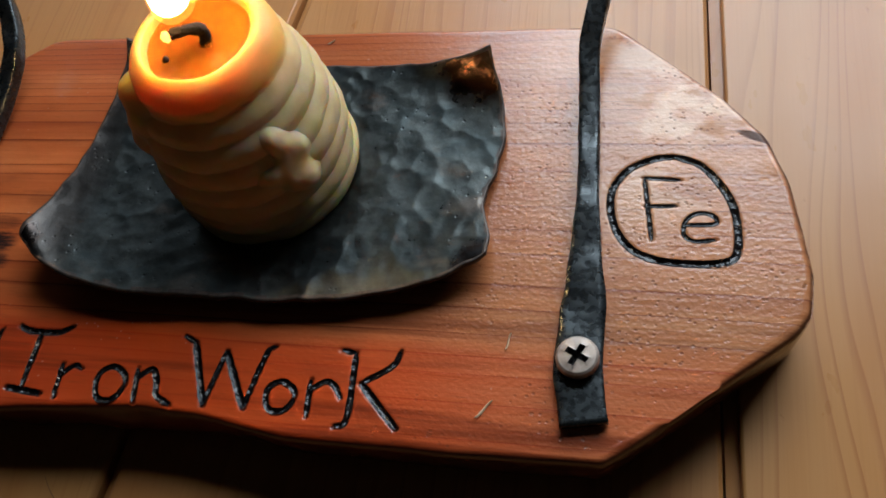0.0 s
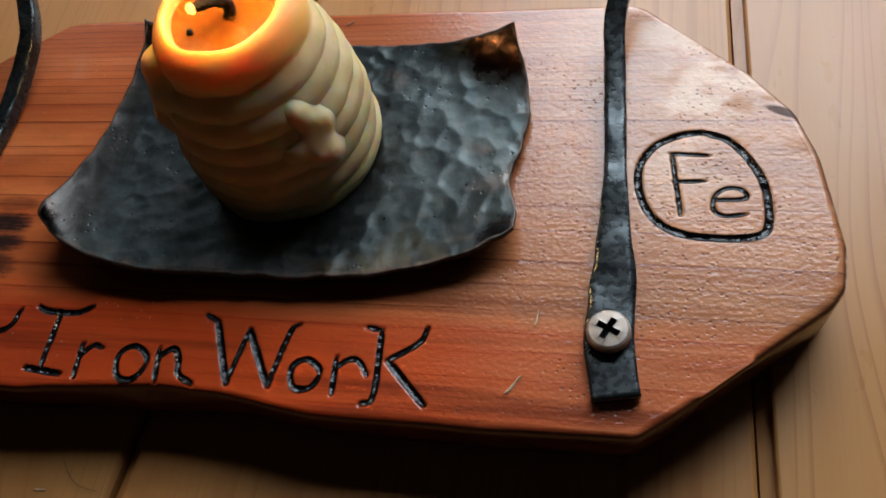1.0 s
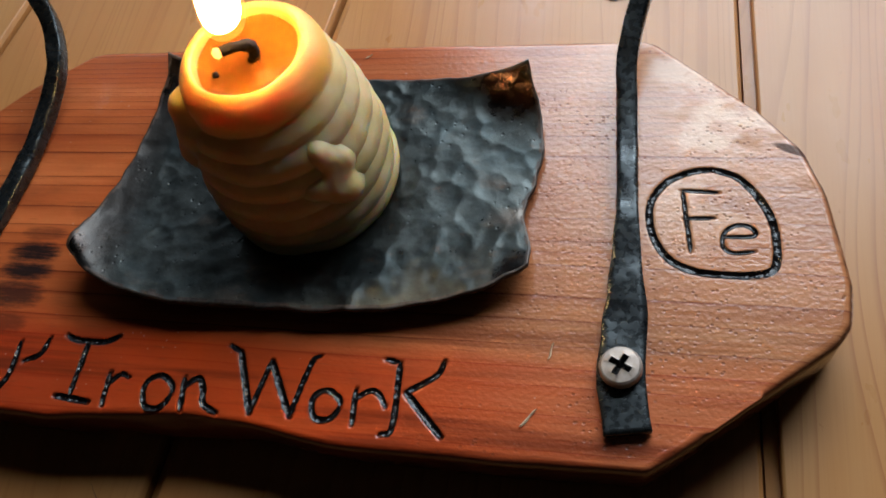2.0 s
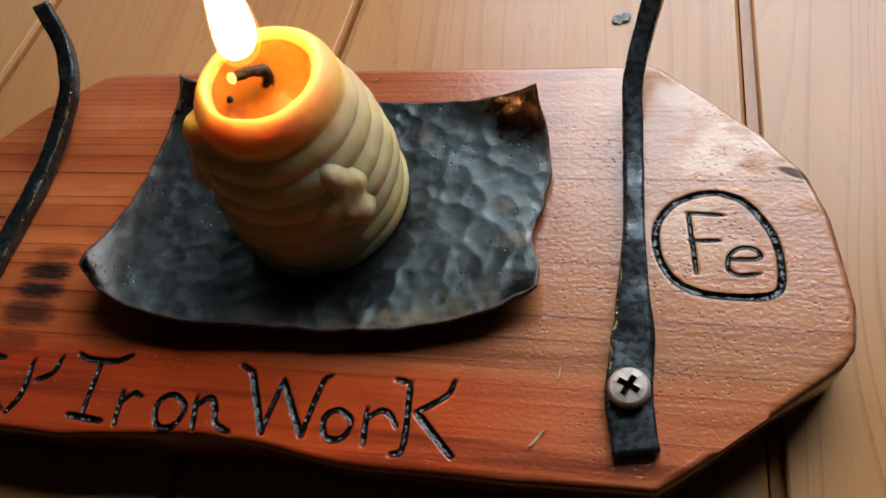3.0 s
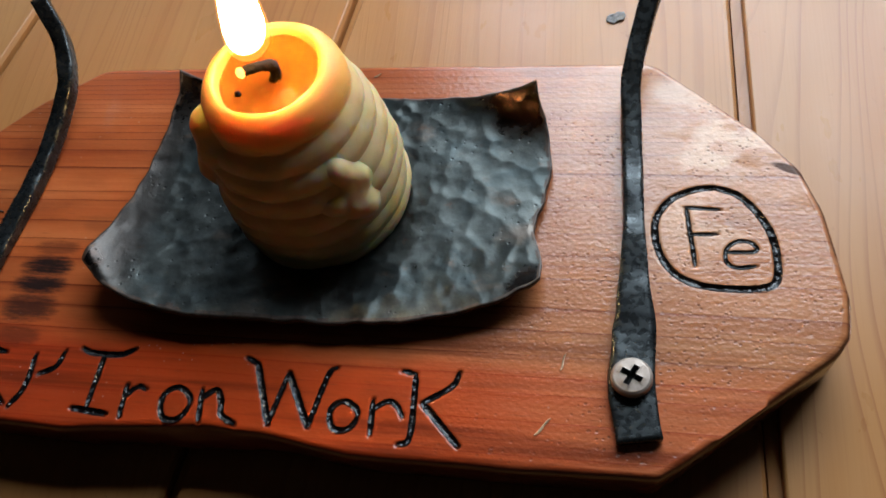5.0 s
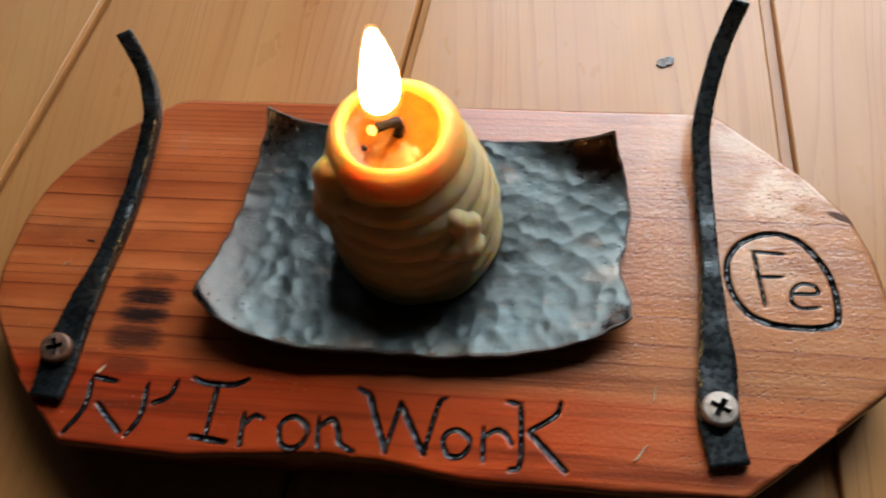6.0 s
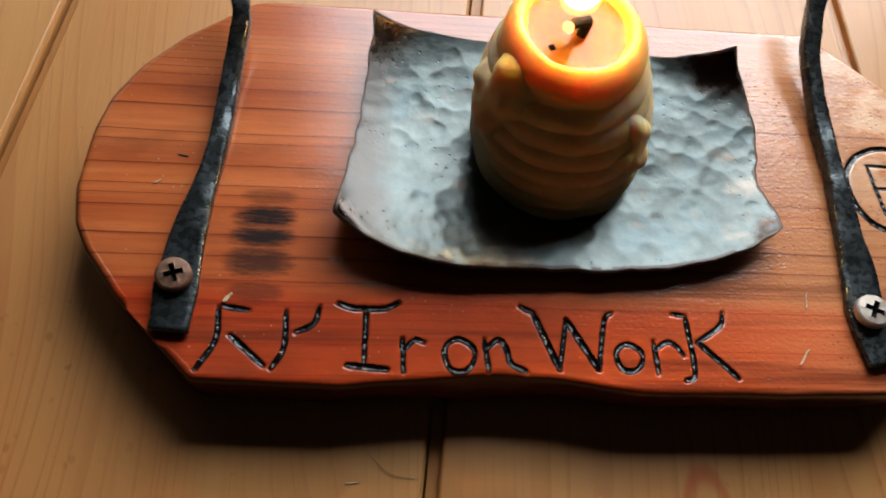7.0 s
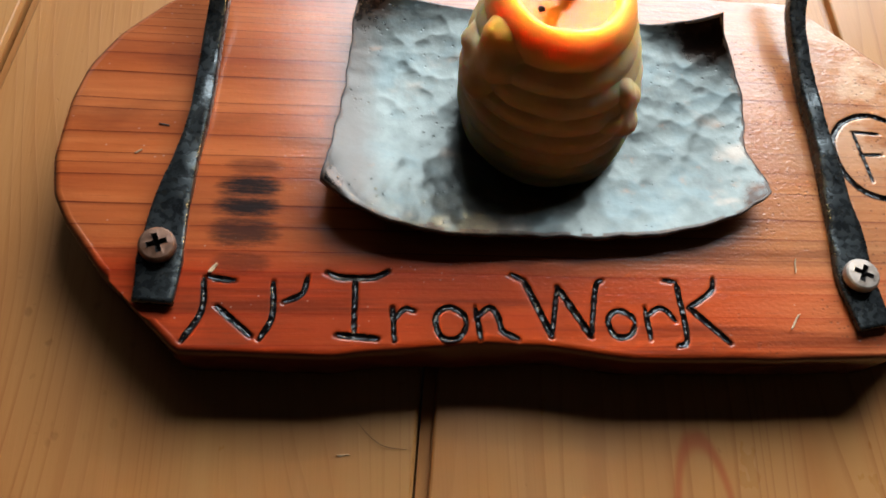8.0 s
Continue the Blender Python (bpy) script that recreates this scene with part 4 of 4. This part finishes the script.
def iron_strap(label, points, widths, thicks, seed, foot):
    strap = tagged(new("iron_strap"), label, "strap", "straps on the board")
    strap.location = points[0]
    bpy.context.view_layer.update()
    for me, words in zip(strap_mesh(points, widths, thicks, seed, foot), ("flat hammered foot", "round-edged faceted rod")):
        part(me.name, me, strap, words)


B = TOP + 0.0001
left_line = [(-0.1065, -0.0415, B + 0.0013), (-0.1060, -0.0350, B + 0.0013), (-0.1055, -0.0265, B + 0.0013), (-0.1040, -0.0130, B + 0.0014), (-0.1012, 0.0010, B + 0.0018), (-0.0985, 0.0165, B + 0.0024), (-0.0972, 0.0330, B + 0.0032), (-0.0957, 0.0460, B + 0.0062), (-0.0948, 0.0560, B + 0.0105), (-0.0985, 0.0680, B + 0.0160), (-0.1050, 0.0775, B + 0.0245)]
right_line = [(0.0890, -0.0472, B + 0.0013), (0.0877, -0.0400, B + 0.0013), (0.0867, -0.0315, B + 0.0013), (0.0872, -0.0170, B + 0.0014), (0.0868, -0.0045, B + 0.0018), (0.0865, 0.0100, B + 0.0024), (0.0858, 0.0280, B + 0.0031), (0.0852, 0.0410, B + 0.0046), (0.0848, 0.0560, B + 0.0085), (0.0872, 0.0700, B + 0.0132), (0.0908, 0.0830, B + 0.0190), (0.0955, 0.0930, B + 0.0270)]
iron_strap("black hand-forged iron strap bent up at its end", left_line, [(0, 0.0100), (0.10, 0.0115), (0.20, 0.0098), (0.33, 0.0066), (0.45, 0.0054), (1, 0.0054)], [(0, 0.0024), (0.2, 0.0026), (0.33, 0.0036), (0.45, 0.0046), (1, 0.0052)], 2, 0.33)
iron_strap("black hand-forged iron strap curling up beside the ring", right_line, [(0, 0.0110), (0.10, 0.0111), (0.20, 0.0103), (0.30, 0.0075), (0.40, 0.0056), (1, 0.0056)], [(0, 0.0024), (0.2, 0.0026), (0.30, 0.0034), (0.40, 0.0046), (1, 0.0052)], 5, 0.30)


def screw_mesh(material, turn, R):
    """A pan-head screw: round head with a rounded shoulder, a sunk cross slot and a short shank."""
    Hh = 0.0026
    bm = bmesh.new()
    seg = 96
    prof = [(0.0022, -0.0030), (0.0022, 0.0), (R * 0.97, 0.0), (R, 0.0004), (R, Hh * 0.62), (R * 0.96, Hh * 0.85), (R * 0.86, Hh)]
    rings = []
    for r, h in prof:
        rings.append([bm.verts.new((r * math.cos(2 * math.pi * k / seg), r * math.sin(2 * math.pi * k / seg), h)) for k in range(seg)])
    bm.faces.new(list(reversed(rings[0])))
    for a, b in zip(rings, rings[1:]):
        for k in range(seg):
            bm.faces.new((a[k], a[(k + 1) % seg], b[(k + 1) % seg], b[k]))
    arm, half = R * 0.55, R * 0.15
    dome = Hh + 0.00030

    def slot_reach(a):
        """Distance from the middle to the cross slot's edge, along an angle."""
        big, small = max(abs(math.cos(a)), abs(math.sin(a))), min(abs(math.cos(a)), abs(math.sin(a)))
        return arm / big if arm * small <= half * big else half / small

    reach = [slot_reach(2 * math.pi * k / seg) for k in range(seg)]
    turns = [(math.cos(2 * math.pi * k / seg), math.sin(2 * math.pi * k / seg)) for k in range(seg)]
    edge = [bm.verts.new((r * c, r * q, dome)) for r, (c, q) in zip(reach, turns)]
    deep = [bm.verts.new((r * c * 0.84, r * q * 0.84, Hh - 0.0022)) for r, (c, q) in zip(reach, turns)]
    bottom = bm.verts.new((0, 0, Hh - 0.0024))
    slot_faces = []
    for k in range(seg):
        m = (k + 1) % seg
        bm.faces.new((rings[-1][k], rings[-1][m], edge[m], edge[k]))
        slot_faces.append(bm.faces.new((edge[k], edge[m], deep[m], deep[k])))
        slot_faces.append(bm.faces.new((deep[k], deep[m], bottom)))
    # slot walls and floor take the near-black material
    for f in slot_faces:
        f.material_index = 1
    bmesh.ops.rotate(bm, verts=bm.verts[:], cent=(0, 0, 0), matrix=Matrix.Rotation(radians(turn), 3, "Z"))
    me = from_bm("screw", bm, material)
    me.materials.append(SLOT_DARK)
    return me


for (x, y), mat, turn, label, tilt, wide in (((-0.1062, -0.0268), SCREW_RUST, 18, "rusty brown cross-head screw holding a strap", 3, 0.0047), ((0.0868, -0.0325), SCREW_PALE, 62, "pale dull cross-head screw holding a strap", -3, 0.0050)):
    s = tagged(new("screw", screw_mesh(mat, turn, wide)), label, "screw", "strap screws")
    s.matrix_world = pose(x, y, B + 0.0031, tilt, tilt, 0)


# ---- crumbs and chips ----
def chip_mesh(name, length, width, thick, curl, material, seed):
    rng = np.random.RandomState(seed)
    n = 12
    verts, faces = [], []
    for i in range(n):
        s = i / (n - 1) - 0.5
        w = width / 2 * (1 - (2 * s) ** 4 * 0.75) * rng.uniform(0.75, 1.1)
        y = curl * math.sin(3.0 * s)
        z = thick + abs(curl) * 0.3 * (2 * s) ** 2
        for dy, dz in ((-w, 0), (0, thick), (w, 0), (0, -thick * 0.9)):
            verts.append((s * length, y + dy, z + dz))
    faces = grid_faces(n, 4, wrap=True) + [(3, 2, 1, 0), (n * 4 - 4, n * 4 - 3, n * 4 - 2, n * 4 - 1)]
    return mesh_of(name, verts, faces, material, smooth=False)


def flake_mesh():
    """A curled, two-lobed flake of ash with a ragged outline."""
    seg, rings = 40, 5
    verts = [(0, 0, 0.0004)]
    for i in range(1, rings + 1):
        for k in range(seg):
            a = 2 * math.pi * k / seg
            reach = 0.0017 + 0.0016 * abs(math.cos(a)) ** 1.3 + 0.0007 * noise.noise(Vector((math.cos(a) * 2.2, math.sin(a) * 2.2, 4.0)))
            r = reach * i / rings
            lift = 0.0004 + 0.0007 * (i / rings) ** 2 * abs(noise.noise(Vector((math.cos(a) * 1.4, math.sin(a) * 1.4, 9.0))))
            verts.append((r * math.cos(a), r * math.sin(a), lift))
    faces = [(0, 1 + k, 1 + (k + 1) % seg) for k in range(seg)]
    for i in range(rings - 1):
        for k in range(seg):
            p, q = 1 + i * seg, 1 + (i + 1) * seg
            faces.append((p + k, q + k, q + (k + 1) % seg, p + (k + 1) % seg))
    n = len(verts)
    verts += [(x, y, z - 0.00035) for x, y, z in verts]
    faces += [tuple(v + n for v in reversed(f)) for f in faces]
    last = 1 + (rings - 1) * seg
    faces += [(last + k, last + k + n, last + (k + 1) % seg + n, last + (k + 1) % seg) for k in range(seg)]
    return mesh_of("ash_flake", verts, faces, ASH)


flake = tagged(new("ash_flake", flake_mesh()), "small curled grey ash flake on the pine planks", "ash")
flake.matrix_world = pose(0.0795, 0.1065, 0.0, 0, 0, 25)

for name, x, y, z, turn, size, mat, label, cat in (
    ("wood_chip", -0.0925, -0.0312, TOP, 20, (0.0030, 0.0012, 0.0002, 0.0007), SHAVING, "tiny pale wood shaving on the board", "wood chip"),
    ("wood_chip", -0.1145, 0.0030, TOP, 10, (0.0022, 0.0006, 0.0002, 0.0004), SHAVING, "tiny pale wood shaving on the board", "wood chip"),
    ("wood_chip", -0.1085, 0.0118, TOP, -20, (0.0030, 0.0006, 0.0002, 0.0002), DARK_CHIP, "dark splinter lying on the board", "wood chip"),
    ("wood_chip", 0.0660, -0.0450, TOP, 30, (0.0056, 0.0007, 0.0002, 0.0010), SHAVING, "tiny pale wood shaving on the board", "wood chip"),
    ("wood_chip", 0.0700, -0.0280, TOP, 50, (0.0042, 0.0006, 0.0002, 0.0010), SHAVING, "tiny pale wood shaving on the board", "wood chip"),
    ("wood_chip", -0.0582, -0.0760, 0.0, -12, (0.0034, 0.0006, 0.0002, 0.0004), SHAVING, "tiny pale wood shaving on the pine planks", "wood chip"),
    ("wood_chip", 0.0060, 0.0655, TOP, 15, (0.0024, 0.0006, 0.0002, 0.0004), SHAVING, "tiny pale wood shaving on the board", "wood chip"),
):
    c = tagged(new(name, chip_mesh(name, *size, mat, 7)), label, cat)
    c.matrix_world = pose(x, y, z, 0, 0, turn)

fibre = tagged(new("fibre", tube_mesh("fibre", [(-0.0543, -0.0676, 0.0002), (-0.0512, -0.0712, 0.0004), (-0.0476, -0.0738, 0.0005), (-0.0415, -0.0749, 0.0002)], [0.00005, 0.00008, 0.00008, 0.00005], DARK_CHIP, seg=6)), "fine dark fibre lying on the pine planks", "fibre")
